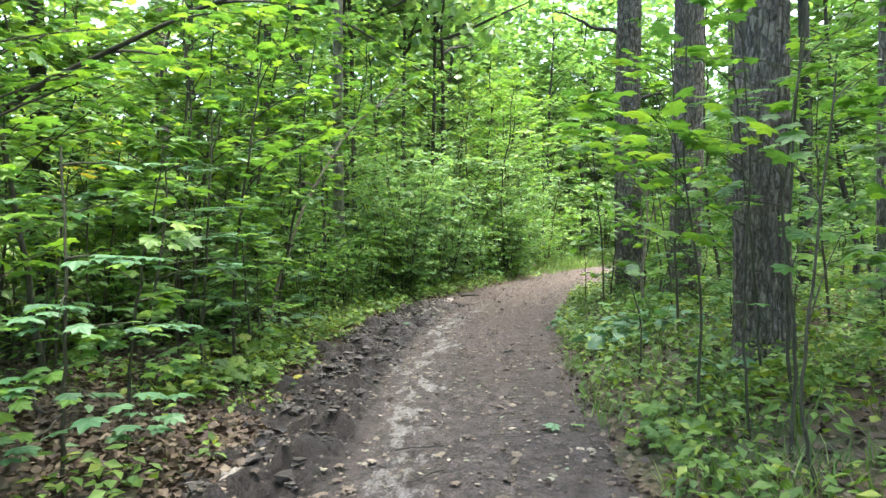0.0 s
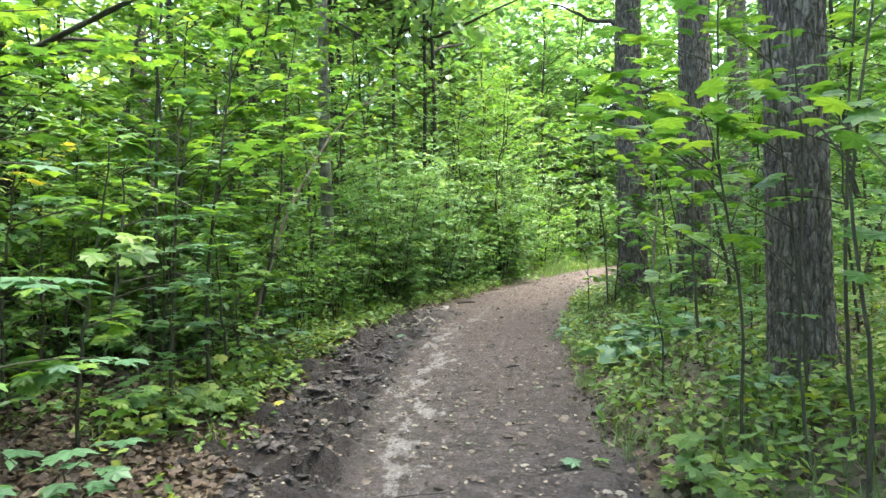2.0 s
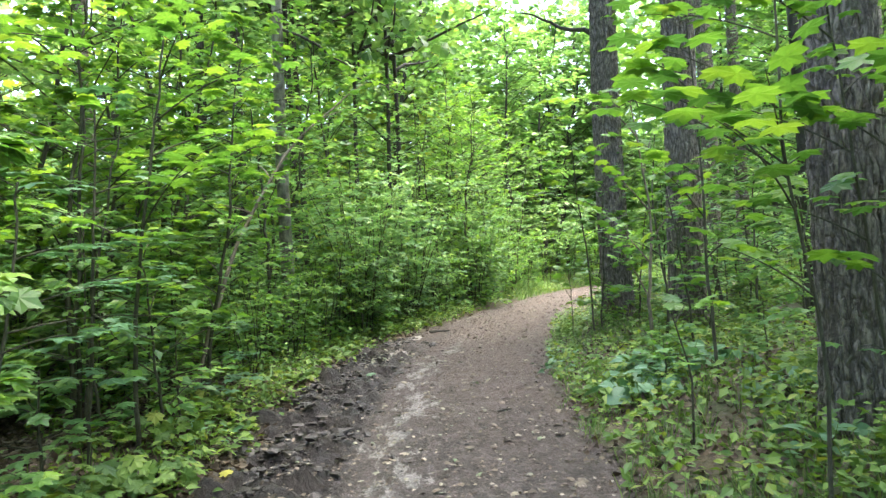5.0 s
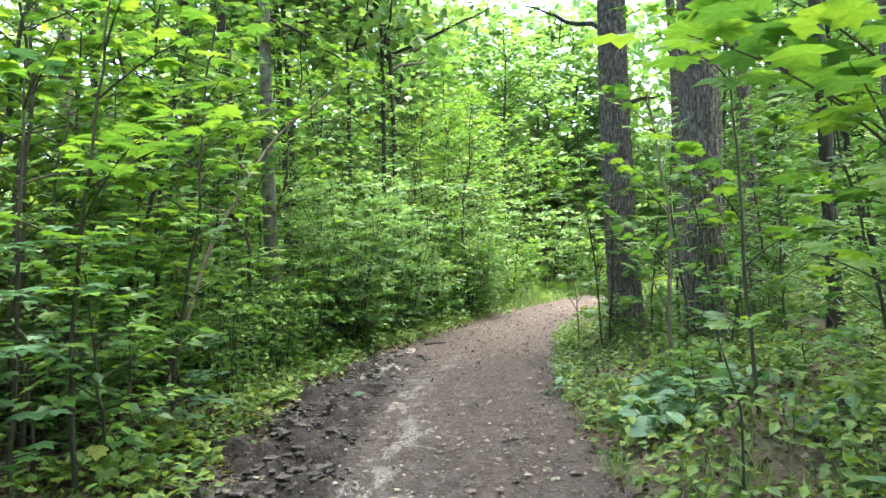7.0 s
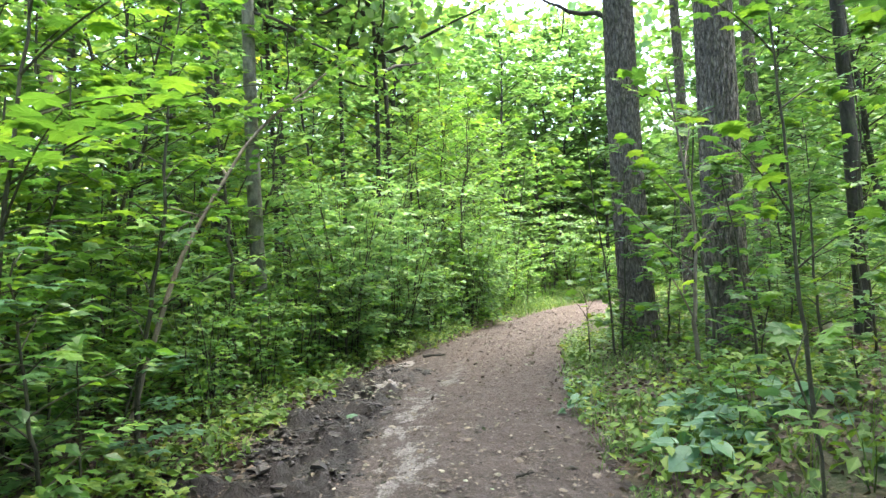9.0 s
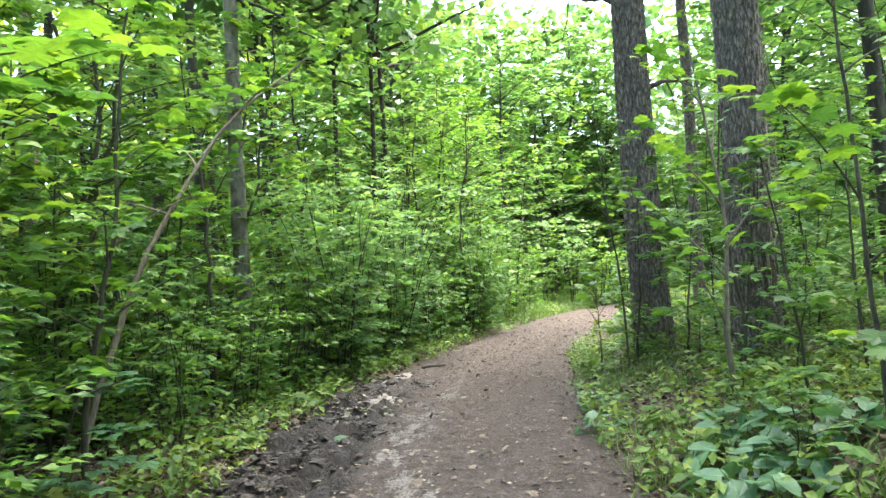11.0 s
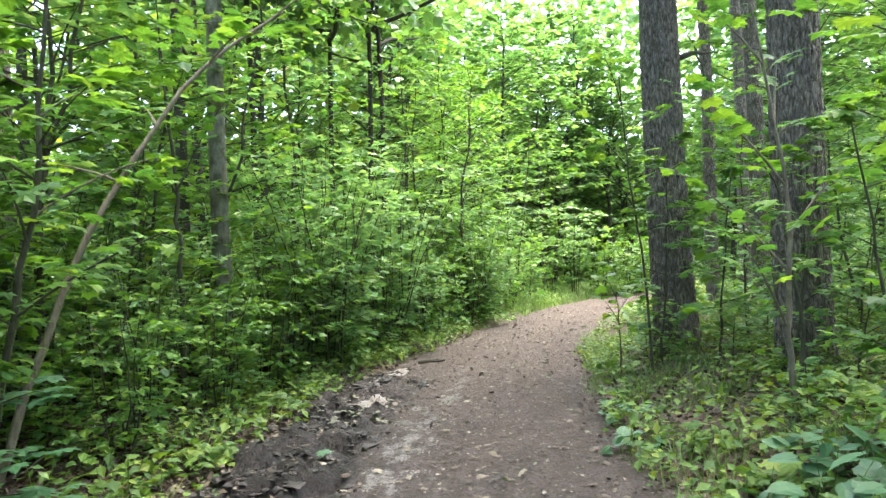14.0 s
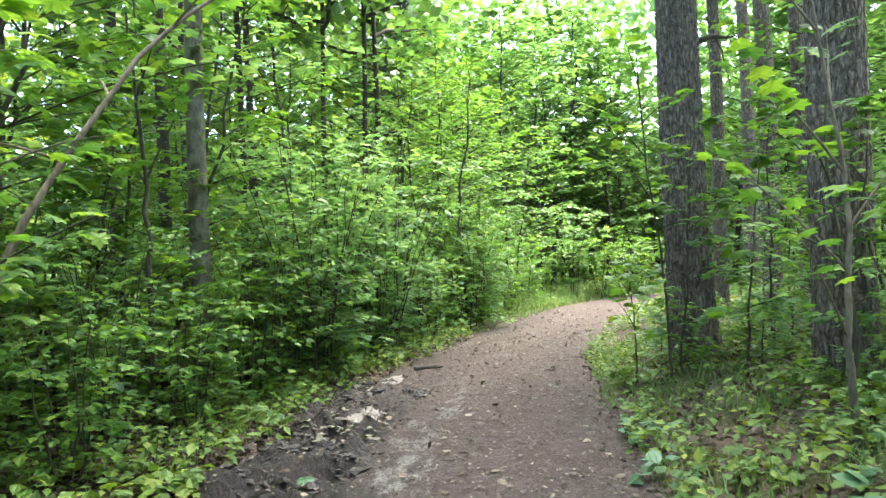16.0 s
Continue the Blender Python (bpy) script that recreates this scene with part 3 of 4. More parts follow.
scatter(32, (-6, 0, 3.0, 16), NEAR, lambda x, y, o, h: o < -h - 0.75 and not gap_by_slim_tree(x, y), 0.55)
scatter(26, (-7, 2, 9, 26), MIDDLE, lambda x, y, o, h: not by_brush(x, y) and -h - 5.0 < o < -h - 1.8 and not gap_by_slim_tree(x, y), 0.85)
scatter(26, (0, 14, 20, 34), BEHIND, lambda x, y, o, h: not (x > 4.5 and y > 28) and -h - 5 < o < -h - 0.7 and not by_brush(x, y), 0.8, (0.75, 1.1))
scatter(20, (-20, 6, 4, 44), FAR, lambda x, y, o, h: o < -h - 5.5, 2.4)
scatter(18, (-10, -2, -6, 12), BEHIND, lambda x, y, o, h: o < -h - 3.0, 1.3)
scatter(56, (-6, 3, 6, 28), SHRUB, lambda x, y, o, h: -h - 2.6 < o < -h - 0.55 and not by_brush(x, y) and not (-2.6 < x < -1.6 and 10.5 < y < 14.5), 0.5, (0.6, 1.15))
scatter(22, (0, 13, 20, 34), SHRUB, lambda x, y, o, h: not (x > 5.5 and y > 28) and -h - 2.5 < o < -h - 0.5 and not by_brush(x, y), 0.6, (0.8, 1.4))
scatter(26, (-16, 2, 4, 40), SHRUB[2:], lambda x, y, o, h: o < -h - 3.0, 1.1, (0.9, 1.5))
scatter(40, (3, 20, 7, 34), SHRUB, lambda x, y, o, h: o > h + 1.6, 1.0, (0.6, 1.2))
scatter(22, (2, 7, 8.5, 19), SHRUB[:2], lambda x, y, o, h: o > h + 0.7 and (x - 4.6) ** 2 + (y - 12.5) ** 2 > 0.4, 0.6, (0.4, 0.75))
scatter(9, (2.5, 8, 8.0, 19), NEAR[3:], lambda x, y, o, h: o > h + 1.3 and (x - 4.6) ** 2 + (y - 12.5) ** 2 > 0.6, 0.8, (0.8, 1.3))
scatter(8, (-7, -2, -6, 2.5), NEAR, lambda x, y, o, h: o < -h - 1.2, 1.0)
scatter(14, (-7, -2, -7, 2.5), SHRUB, lambda x, y, o, h: o < -h - 0.9, 0.8, (0.7, 1.1))
scatter(4, (2.5, 9, -7, 2), MIDDLE, lambda x, y, o, h: o > h + 1.8, 1.4, (0.6, 1.0))
scatter(14, (2.3, 8, -7, 2.2), SHRUB, lambda x, y, o, h: o > h + 1.0, 0.9, (0.6, 1.0))
# thinner growth behind the trunks on the bank
scatter(30, (4.5, 18, 7, 30), BEHIND, lambda x, y, o, h: o > h + 2.6, 1.4, (0.45, 0.95))
scatter(26, (9, 36, 6, 48), FAR, lambda x, y, o, h: o > h + 5.5, 2.8)
scatter(10, (-30, 30, -16, -5), FAR, lambda x, y, o, h: abs(o) > h + 4, 3.5)
# tall trees that close the view, and three unseen ones added for shade
scatter(12, (-16, 6, 33, 48), TALL, lambda x, y, o, h: o < -h - 4.0, 3.6)
scatter(16, (2, 38, 53, 68), TALL, lambda x, y, o, h: abs(o) > h + 3 and o < 30, 3.2)
scatter(7, (12, 34, 22, 46), TALL, lambda x, y, o, h: o > h + 4.0, 4.0)
# last three: beside the view, added to shade the bank and the verge
for x, y, k in ((8.5, 44.5, 0), (10.5, 50, 1), (13.8, 49, 0), (12.2, 54, 1), (5.8, 40, 0), (17, 53, 1), (18.5, 38, 1), (15.5, 36, 0), (16.5, 32, 0), (21, 34, 1), (7.2, 5.0, 1), (-7.5, 7.0, 0), (6.6, 0.8, 0)):
    plant(TALL[k], x, y, 2.3 * x, 1.0)
scatter(24, (2, 34, 51, 62), FAR, lambda x, y, o, h: abs(o) > h + 2, 2.0)

# young maples close to the thick trunks
for x, y, k, turn, size in ((3.5, 14.2, 1, 0.4, 0.85), (3.75, 11.7, 1, 2.2, 0.75), (3.95, 13.6, 3, 1.0, 1.2), (4.95, 11.4, 1, 3.0, 0.9), (3.35, 9.7, 3, 4.0, 1.1), (3.75, 7.6, 1, 5.0, 0.8), (4.9, 14.6, 0, 1.5, 0.7), (5.3, 9.3, 0, 0.7, 0.75), (3.75, 5.5, 3, 2.0, 1.2)):
    plant(NEAR[k], x, y, turn, size)

# taller maples deeper in on the outer side
for x, y, k, turn, size in ((-3.4, 8.9, 2, 0.3, 1.0), (-4.7, 7.6, 0, 1.4, 1.1), (-5.3, 10.2, 2, 2.2, 1.1), (-4.0, 10.9, 0, 3.6, 1.15), (-6.4, 8.8, 2, 4.4, 1.1)):
    plant(NEAR[k], x, y, turn, size)

# leafy bushes about the foot of the slim grey tree
for x, y, k, turn, size in ((-2.05, 14.3, 0, 0.5, 1.0), (-1.75, 13.7, 1, 1.9, 0.85), (-2.6, 14.4, 2, 3.0, 0.9), (-1.45, 15.4, 1, 4.1, 1.0), (-0.95, 16.8, 0, 5.2, 0.85), (-2.9, 13.2, 0, 2.4, 0.8)):
    plant(SHRUB[k], x, y, turn, size)

# many-stemmed bushes that hedge the bend of the way
def cane_bush(seed, height, canes, sprays, per, size, mat, bare):
    r = np.random.default_rng(seed)
    ob = thing("hazel_bush", "dense many-stemmed bush with layered green leaves", "bush", "bushes along the bend of the path")
    lf = Geo()
    for k in range(canes):
        az, lean = k * 2.4 + r.uniform(-0.5, 0.5), r.uniform(0.08, 0.42)
        tip = height * r.uniform(0.75, 1.05) * np.array([lean * np.cos(az), lean * np.sin(az), 1.0])
        q = np.linspace(0, 1, 9)[:, None]
        line = wander(r, (0.12 * np.cos(az), 0.12 * np.sin(az), -0.08), tip, 9, 0.035) - q * (1 - q) * np.array([tip[0], tip[1], 0]) * 0.7
        part("stem", tube(Geo(), line, np.linspace(0.017, 0.004, 9), 5), BARK_STEM, ob, smooth=True)
        for j in range(sprays):
            at = bare + (1 - bare) * (j + r.uniform(0, 1)) / sprays
            c = np.array([np.interp(at, q[:, 0], line[:, m]) for m in range(3)])
            aa, long = r.uniform(0, 6.28), r.uniform(0.35, 0.95)
            out = np.array([np.cos(aa), np.sin(aa), 0.0])
            side = np.array([-out[1], out[0], 0.0])
            s, w = r.uniform(0.1, 1, per), r.uniform(-1, 1, per)
            where = c + (long * s)[:, None] * out + (0.36 * long * w * (1.2 - s))[:, None] * side + r.normal(0, 0.03, (per, 3)) + np.stack([0 * s, 0 * s, 0.12 * long * s - 0.2 * long * s * s], -1)
            leaves(lf, where, out * 0.8 + w[:, None] * side + r.normal(0, 0.25, (per, 3)) + (0, 0, -0.18), r.normal(0, 0.22, (per, 3)) + (0, 0, 1), size * r.uniform(0.6, 1.2, per), LOBED)
    part("foliage", lf, mat, ob)
    return away(ob)


BUSHES = [cane_bush(500, 3.6, 7, 10, 15, 0.13, LEAF_DARK, 0.14), cane_bush(501, 2.6, 6, 9, 15, 0.125, LEAF_MAPLE, 0.10), cane_bush(502, 4.4, 7, 11, 15, 0.135, LEAF_DARK, 0.22)]
scatter(17, (-3, 4, 15.5, 24), BUSHES, lambda x, y, o, h: -h - 1.5 < o < -h - 0.5 and not by_brush(x, y), 0.8, (0.8, 1.15))
scatter(10, (2, 6, 23, 28), BUSHES, lambda x, y, o, h: -h - 1.6 < o < -h - 0.5 and not by_brush(x, y), 0.9, (0.8, 1.15))
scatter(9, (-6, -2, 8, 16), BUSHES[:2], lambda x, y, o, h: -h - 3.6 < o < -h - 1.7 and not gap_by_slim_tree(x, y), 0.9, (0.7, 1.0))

for x, y, k, size in ((-2.15, 11.3, 1, 0.6), (-2.3, 12.4, 0, 0.55), (-1.85, 13.0, 1, 0.65), (-1.55, 14.5, 1, 0.75), (-1.25, 15.8, 0, 0.65), (-0.8, 17.0, 1, 0.75), (-0.25, 18.4, 1, 0.7)):
    plant(BUSHES[k], x, y, 2.9 * y, size)
for x, y, k, size in ((5.6, 35.2, 1, 1.2), (7.0, 36.4, 1, 1.35), (8.4, 37.2, 0, 1.2), (9.8, 37.6, 1, 1.4), (11.3, 38.6, 1, 1.3), (6.2, 38.4, 0, 1.3), (12.8, 40.2, 1, 1.4), (4.3, 34.0, 1, 1.2)):
    plant(BUSHES[k], x, y, 1.7 * x, size)

# woods beyond
wr = np.random.default_rng(70)
n = 40000
ang, far = wr.uniform(0, 2 * np.pi, n), wr.uniform(60, 84, n)
pos = np.stack([5 + far * np.cos(ang), 22 + far * np.sin(ang), (21 + 4 * np.sin(9 * ang)) * wr.uniform(0, 1, n)], -1)
# thicket on the outer side, its leaves coloured as if sunlit
ang2, far2 = wr.uniform(np.pi * 0.5, np.pi * 1.15, 16000), wr.uniform(22, 36, 16000)
pos2 = np.stack([3 + far2 * np.cos(ang2), 14 + far2 * np.sin(ang2), 16 * wr.uniform(0, 1, 16000)], -1)
thicket = new("thicket", leaves(Geo(), pos2, wr.normal(0, 1, (16000, 3)) * (1, 1, 0.4), wr.normal(0, 1.3, (16000, 3)) + (0, 0, 1), wr.uniform(0.3, 0.65, 16000), PLAIN).mesh("thicket", LEAF_SUN_PAINTED))
tagged(thicket, "light green thicket deep in the woods", "thicket", kind="stuff")
ang3, far3 = wr.uniform(-np.pi * 0.12, np.pi * 0.58, 30000), wr.uniform(42, 56, 30000)
pos3 = np.stack([3 + far3 * np.cos(ang3), 14 + far3 * np.sin(ang3), 24 * wr.uniform(0, 1, 30000)], -1)
wood_edge = new("wood_edge", leaves(Geo(), pos3, wr.normal(0, 1, (30000, 3)) * (1, 1, 0.4), wr.normal(0, 1.3, (30000, 3)) + (0, 0, 1), wr.uniform(0.5, 1.0, 30000), PLAIN).mesh("wood_edge", LEAF_CANOPY))
tagged(wood_edge, "light green thicket deep in the woods", "thicket", kind="stuff")
woods = new("far_woods", leaves(Geo(), pos, wr.normal(0, 1, (n, 3)), wr.normal(0, 1.2, (n, 3)) + (0, 0, 1), wr.uniform(0.8, 1.7, n), PLAIN).mesh("far_woods", LEAF_CANOPY))
tagged(woods, "distant light green woods all round", "woods", kind="stuff")
# the closed edge of the forest in the distance
FOREST, nt, p = material("distant_forest", 0.95)
where = nt.nodes.new("ShaderNodeTexCoord").outputs["Object"]
tone = mix(nt, noise_node(nt, where, 0.9, 8, (1, 1, 0.7), 0.75), (0.05, 0.10, 0.035), (0.16, 0.25, 0.09))
nt.links.new(mix(nt, 0.6, tone, ramp(nt, noise_node(nt, where, 0.12, 4), [(0.35, (0.7, 0.75, 0.7)), (0.65, (1.3, 1.25, 1.2))]).outputs[0], "MULTIPLY"), p.inputs["Base Color"])
k = 240
ring_a = np.linspace(0, 2 * np.pi, k + 1)
tops = 19 + 3 * np.sin(11 * ring_a) + 2 * np.sin(29 * ring_a + 1) + wr.normal(0, 1.0, k + 1)
tops[-1] = tops[0]
foot = np.stack([5 + 92 * np.cos(ring_a), 22 + 92 * np.sin(ring_a), 0 * ring_a - 1], -1)
head = foot * (1, 1, 0) + np.stack([0 * ring_a, 0 * ring_a, tops], -1)
q = np.arange(k)
edge_of_forest = new("backdrop", Geo().add(np.concatenate([foot, head]), np.concatenate([np.stack([q, q + k + 1, q + 1], -1), np.stack([q + 1, q + k + 1, q + k + 2], -1)])).mesh("backdrop", FOREST, True))
tagged(edge_of_forest, "green edge of the forest in the distance", "backdrop", kind="structure")


# ------------------------------------------------------------------ single young trees near the way, leaf by leaf
def leaf_mesh(name, shape, mat, size):
    return leaves(Geo(), np.zeros((1, 3)), np.array([(0, 1, 0)]), np.array([(0, 0, 1.0)]), size, shape).mesh(name, mat)


MAPLE_LEAVES = [leaf_mesh("leaf", MAPLE, LEAF_MAPLE, z) for z in (0.12, 0.15, 0.18)]
DOCK_LEAVES = [leaf_mesh("leaf", MAPLE, LEAF_DOCK, z) for z in (0.14, 0.17)]
GOLD_LEAVES = [leaf_mesh("leaf", MAPLE, LEAF_YELLOW, 0.12)]


def set_leaf(parent, mesh, where, way, up):
    way, up = Vector(way).normalized(), Vector(up)
    side = way.cross(up).normalized()
    over = side.cross(way)
    m = Matrix((side, way, over)).transposed().to_4x4()
    m.translation = where
    ob = new("leaf", mesh)
    ob.parent, ob.matrix_basis = parent, m
    return ob


def near_sapling(seed, stem, radius, limbs, label, meshes=MAPLE_LEAVES, bark=BARK_STEM, name="maple_sapling"):
    """stem: places in the world. limbs: height on the stem 0..1, where the tip is, number of leaves."""
    rng = np.random.default_rng(seed)
    base = np.array(stem[0], float)
    base[2] = gz(base[0], base[1]) - 0.04
    pts = np.array(stem, float)
    pts[0] = base
    tree = thing(name, label, "young tree", "young trees of the undergrowth", base)
    t = np.linspace(0, 1, len(pts))
    tt = np.linspace(0, 1, 16)
    line = np.stack([np.interp(tt, t, pts[:, k]) for k in range(3)], -1) - base
    line[1:-1] = (line[:-2] + 2 * line[1:-1] + line[2:]) / 4 + rng.normal(0, radius * 0.4, (14, 3)) * (1, 1, 0)
    part("trunk", tube(Geo(), line, radius * (1 - 0.75 * tt) + 0.003, 7), bark, tree, smooth=True)
    for at, tip, count in limbs:
        start = np.array([np.interp(at, tt, line[:, k]) for k in range(3)])
        tip = np.array(tip, float) - base
        bow = (start + tip) / 2 + (0, 0, 0.12 * np.linalg.norm(tip - start))
        q = np.linspace(0, 1, 7)[:, None]
        curve = (1 - q) ** 2 * start + 2 * q * (1 - q) * bow + q**2 * tip
        branch = part("branch", tube(Geo(), curve, np.linspace(0.35 * radius + 0.003, 0.002, 7), 5), bark, tree, smooth=True)
        out = unit(tip - start)
        lateral = unit(np.cross(out, (0, 0, 1.0)))
        count = int(1.4 * count)
        for k in range(count):
            s = 0.3 + 0.7 * (k + 0.5) / count
            sign = 1 if k % 2 else -1
            c = np.array([np.interp(s, q[:, 0], curve[:, j]) for j in range(3)])
            way = 0.6 * out + sign * rng.uniform(0.3, 1.0) * lateral + (0, 0, rng.uniform(-0.16, 0.05))
            c = c + rng.uniform(0.04, 0.16) * unit(way) + rng.normal(0, 0.03, 3)
            set_leaf(branch, meshes[rng.integers(len(meshes))], c, way, rng.normal(0, 0.11, 3) + (0, 0, 1))
    return tree


THIN = "thin maple sapling with broad translucent lobed leaves"
near_sapling(1, [(2.05, 5.15, 0), (2.10, 5.2, 1.0), (1.98, 5.3, 2.1), (2.05, 5.4, 3.4)], 0.009, [(0.62, (1.27, 5.4, 2.42), 9), (0.6, (1.7, 4.9, 2.35), 7), (0.72, (2.5, 5.9, 2.7), 8), (0.5, (2.4, 5.7, 1.9), 6), (0.8, (1.5, 5.9, 2.95), 8), (0.9, (2.4, 5.2, 3.3), 6), (0.42, (1.75, 5.5, 1.55), 4), (0.6, (0.95, 4.75, 2.2), 10), (0.55, (1.3, 4.55, 2.05), 8), (0.7, (1.15, 5.0, 2.5), 8)], THIN, MAPLE_LEAVES[1:])
near_sapling(2, [(2.62, 4.9, 0), (2.6, 4.95, 1.3), (2.7, 5.05, 2.4), (2.75, 5.0, 3.5)], 0.011, [(0.55, (2.1, 5.3, 2.25), 8), (0.6, (3.1, 4.6, 2.3), 8), (0.75, (2.2, 5.6, 2.9), 9), (0.8, (3.1, 5.5, 3.0), 8), (0.9, (2.4, 4.8, 3.4), 8), (0.45, (2.3, 5.3, 1.75), 5)], THIN)
near_sapling(3, [(2.72, 5.6, 0), (2.68, 5.6, 1.0), (2.55, 5.6, 2.1), (2.5, 5.7, 3.2)], 0.010, [(0.5, (2.1, 6.0, 1.85), 7), (0.65, (2.0, 6.1, 2.45), 9), (0.75, (3.0, 5.9, 2.6), 7), (0.85, (2.0, 5.7, 3.05), 8), (0.3, (2.4, 5.4, 1.0), 3)], THIN)
near_sapling(4, [(3.3, 4.3, 0), (3.25, 4.35, 1.3), (3.3, 4.5, 2.6), (3.35, 4.6, 3.4)], 0.013, [(0.5, (2.7, 4.1, 2.1), 9), (0.6, (3.0, 5.1, 2.4), 9), (0.7, (3.9, 4.6, 2.6), 8), (0.8, (2.8, 4.2, 3.0), 9), (0.35, (2.9, 4.2, 1.3), 6)], THIN)
near_sapling(11, [(2.24, 4.7, 0), (2.2, 4.72, 0.9), (2.26, 4.75, 1.9), (2.2, 4.8, 3.0)], 0.008, [(0.45, (2.0, 4.9, 1.5), 4), (0.65, (1.95, 5.0, 2.2), 6), (0.8, (2.6, 4.9, 2.6), 6), (0.95, (2.0, 4.6, 3.0), 6)], THIN)
near_sapling(12, [(2.27, 4.2, 0), (2.3, 4.2, 0.8), (2.22, 4.25, 1.7), (2.4, 4.3, 2.9)], 0.011, [(0.5, (2.6, 4.5, 1.7), 5), (0.7, (2.05, 4.6, 2.3), 6), (0.9, (2.7, 4.4, 2.8), 6)], THIN)
near_sapling(13, [(2.2, 3.78, 0), (2.12, 3.8, 0.6), (2.2, 3.85, 1.2), (2.35, 3.9, 2.4)], 0.010, [(0.55, (2.5, 4.1, 1.5), 5), (0.8, (2.1, 4.2, 2.1), 6), (0.95, (2.6, 4.1, 2.4), 5)], THIN)
near_sapling(5, [(2.95, 8.3, 0), (2.9, 8.3, 1.2), (2.95, 8.45, 2.5), (2.9, 8.5, 3.9)], 0.016, [(0.5, (2.3, 8.1, 2.4), 8), (0.6, (2.2, 8.8, 2.75), 9), (0.7, (3.5, 8.6, 2.9), 8), (0.8, (2.3, 8.2, 3.4), 9), (0.9, (2.6, 8.9, 3.8), 8), (0.4, (3.3, 8.0, 1.8), 6)], THIN)
near_sapling(6, [(3.2, 10.7, 0), (3.15, 10.7, 0.9), (3.3, 10.8, 1.9), (3.1, 10.9, 3.6)], 0.028, [(0.35, (2.6, 10.4, 1.75), 7), (0.5, (2.5, 11.2, 2.3), 9), (0.6, (3.9, 10.7, 2.4), 9), (0.7, (2.4, 10.7, 2.9), 9), (0.8, (3.6, 11.4, 3.3), 9), (0.9, (2.6, 10.8, 3.6), 8)], "maple sapling with a pale crooked stem before a thick trunk", bark=BARK_PALE)
near_sapling(7, [(3.6, 11.35, 0), (3.65, 11.3, 0.8), (3.5, 11.35, 2.2), (3.6, 11.4, 3.2)], 0.02, [(0.5, (3.0, 11.6, 1.8), 8), (0.65, (3.1, 11.0, 2.4), 8), (0.8, (4.1, 11.7, 2.8), 8)], THIN)
near_sapling(8, [(2.97, 14.26, 0), (2.98, 14.26, 0.5), (2.95, 14.25, 1.15)], 0.012, [(0.7, (2.7, 14.1, 1.1), 5), (0.8, (3.25, 14.4, 1.15), 5), (0.95, (2.9, 14.5, 1.3), 4)], "knee-high thin sapling at the edge of the path")
near_sapling(9, [(3.3, 14.0, 0), (3.25, 14.0, 1.5), (3.1, 14.0, 2.6), (3.0, 13.9, 3.9)], 0.016, [(0.55, (2.5, 13.7, 2.9), 8), (0.7, (2.3, 13.8, 3.4), 9), (0.8, (3.6, 14.2, 3.5), 9), (0.62, (2.45, 14.3, 2.7), 8), (0.9, (2.6, 13.2, 3.9), 8), (0.45, (3.7, 13.7, 2.0), 7)], THIN)
near_sapling(10, [(2.1, 6.9, 0), (2.12, 6.9, 0.6), (2.0, 6.95, 1.1)], 0.008, [(0.6, (1.85, 6.8, 0.8), 4), (0.9, (2.2, 7.1, 1.15), 5)], "knee-high thin sapling among the herbs")
# left of the way
near_sapling(21, [(-2.0, 3.95, 0), (-1.95, 3.9, 0.6), (-1.9, 3.85, 1.3), (-1.95, 3.9, 2.0)], 0.012, [(0.7, (-1.42, 3.7, 1.35), 8), (0.6, (-1.65, 3.35, 1.1), 7), (0.5, (-1.5, 4.25, 0.95), 7), (0.35, (-1.55, 3.6, 0.62), 6), (0.85, (-2.4, 4.3, 1.7), 7), (0.95, (-1.7, 4.2, 1.9), 6)], "low maple sapling with bluish green leaves beside the path", DOCK_LEAVES + MAPLE_LEAVES[:1])
near_sapling(22, [(-2.3, 3.3, 0), (-2.25, 3.3, 0.6), (-2.3, 3.35, 1.2)], 0.011, [(0.55, (-1.9, 3.2, 0.75), 7), (0.8, (-1.95, 3.6, 1.05), 7), (0.7, (-2.6, 3.6, 1.0), 6), (0.3, (-1.95, 3.5, 0.45), 5)], "low maple sapling with bluish green leaves beside the path", DOCK_LEAVES + MAPLE_LEAVES[:1])
near_sapling(23, [(-1.85, 4.4, 0), (-1.82, 4.38, 0.2), (-1.8, 4.36, 0.36)], 0.006, [(0.8, (-1.62, 4.2, 0.32), 4), (0.9, (-1.75, 4.6, 0.36), 4)], "small seedling with pale bluish green leaves", DOCK_LEAVES)
near_sapling(24, [(-3.4, 4.4, 0), (-3.3, 4.5, 1.4), (-3.25, 4.8, 2.3), (-3.4, 5.2, 3.6)], 0.03, [(0.6, (-2.2, 5.9, 2.95), 12), (0.5, (-2.5, 4.6, 2.25), 9), (0.65, (-2.3, 5.2, 2.75), 10), (0.75, (-2.7, 5.9, 3.3), 10), (0.9, (-2.5, 4.9, 3.5), 10), (0.4, (-2.7, 5.2, 1.6), 8)], "leaning young maple with dark branches reaching over the verge", bark=BARK_DARK)
near_sapling(25, [(-2.45, 7.3, 0), (-2.4, 7.3, 1.1), (-2.3, 7.2, 1.9), (-2.3, 7.3, 3.0)], 0.016, [(0.6, (-1.87, 7.03, 1.8), 8), (0.5, (-1.9, 7.4, 1.5), 7), (0.4, (-2.0, 6.8, 1.1), 7), (0.75, (-1.9, 7.6, 2.3), 8), (0.9, (-2.0, 6.9, 2.8), 8)], "maple sapling with broad bluish green leaves", DOCK_LEAVES + MAPLE_LEAVES)
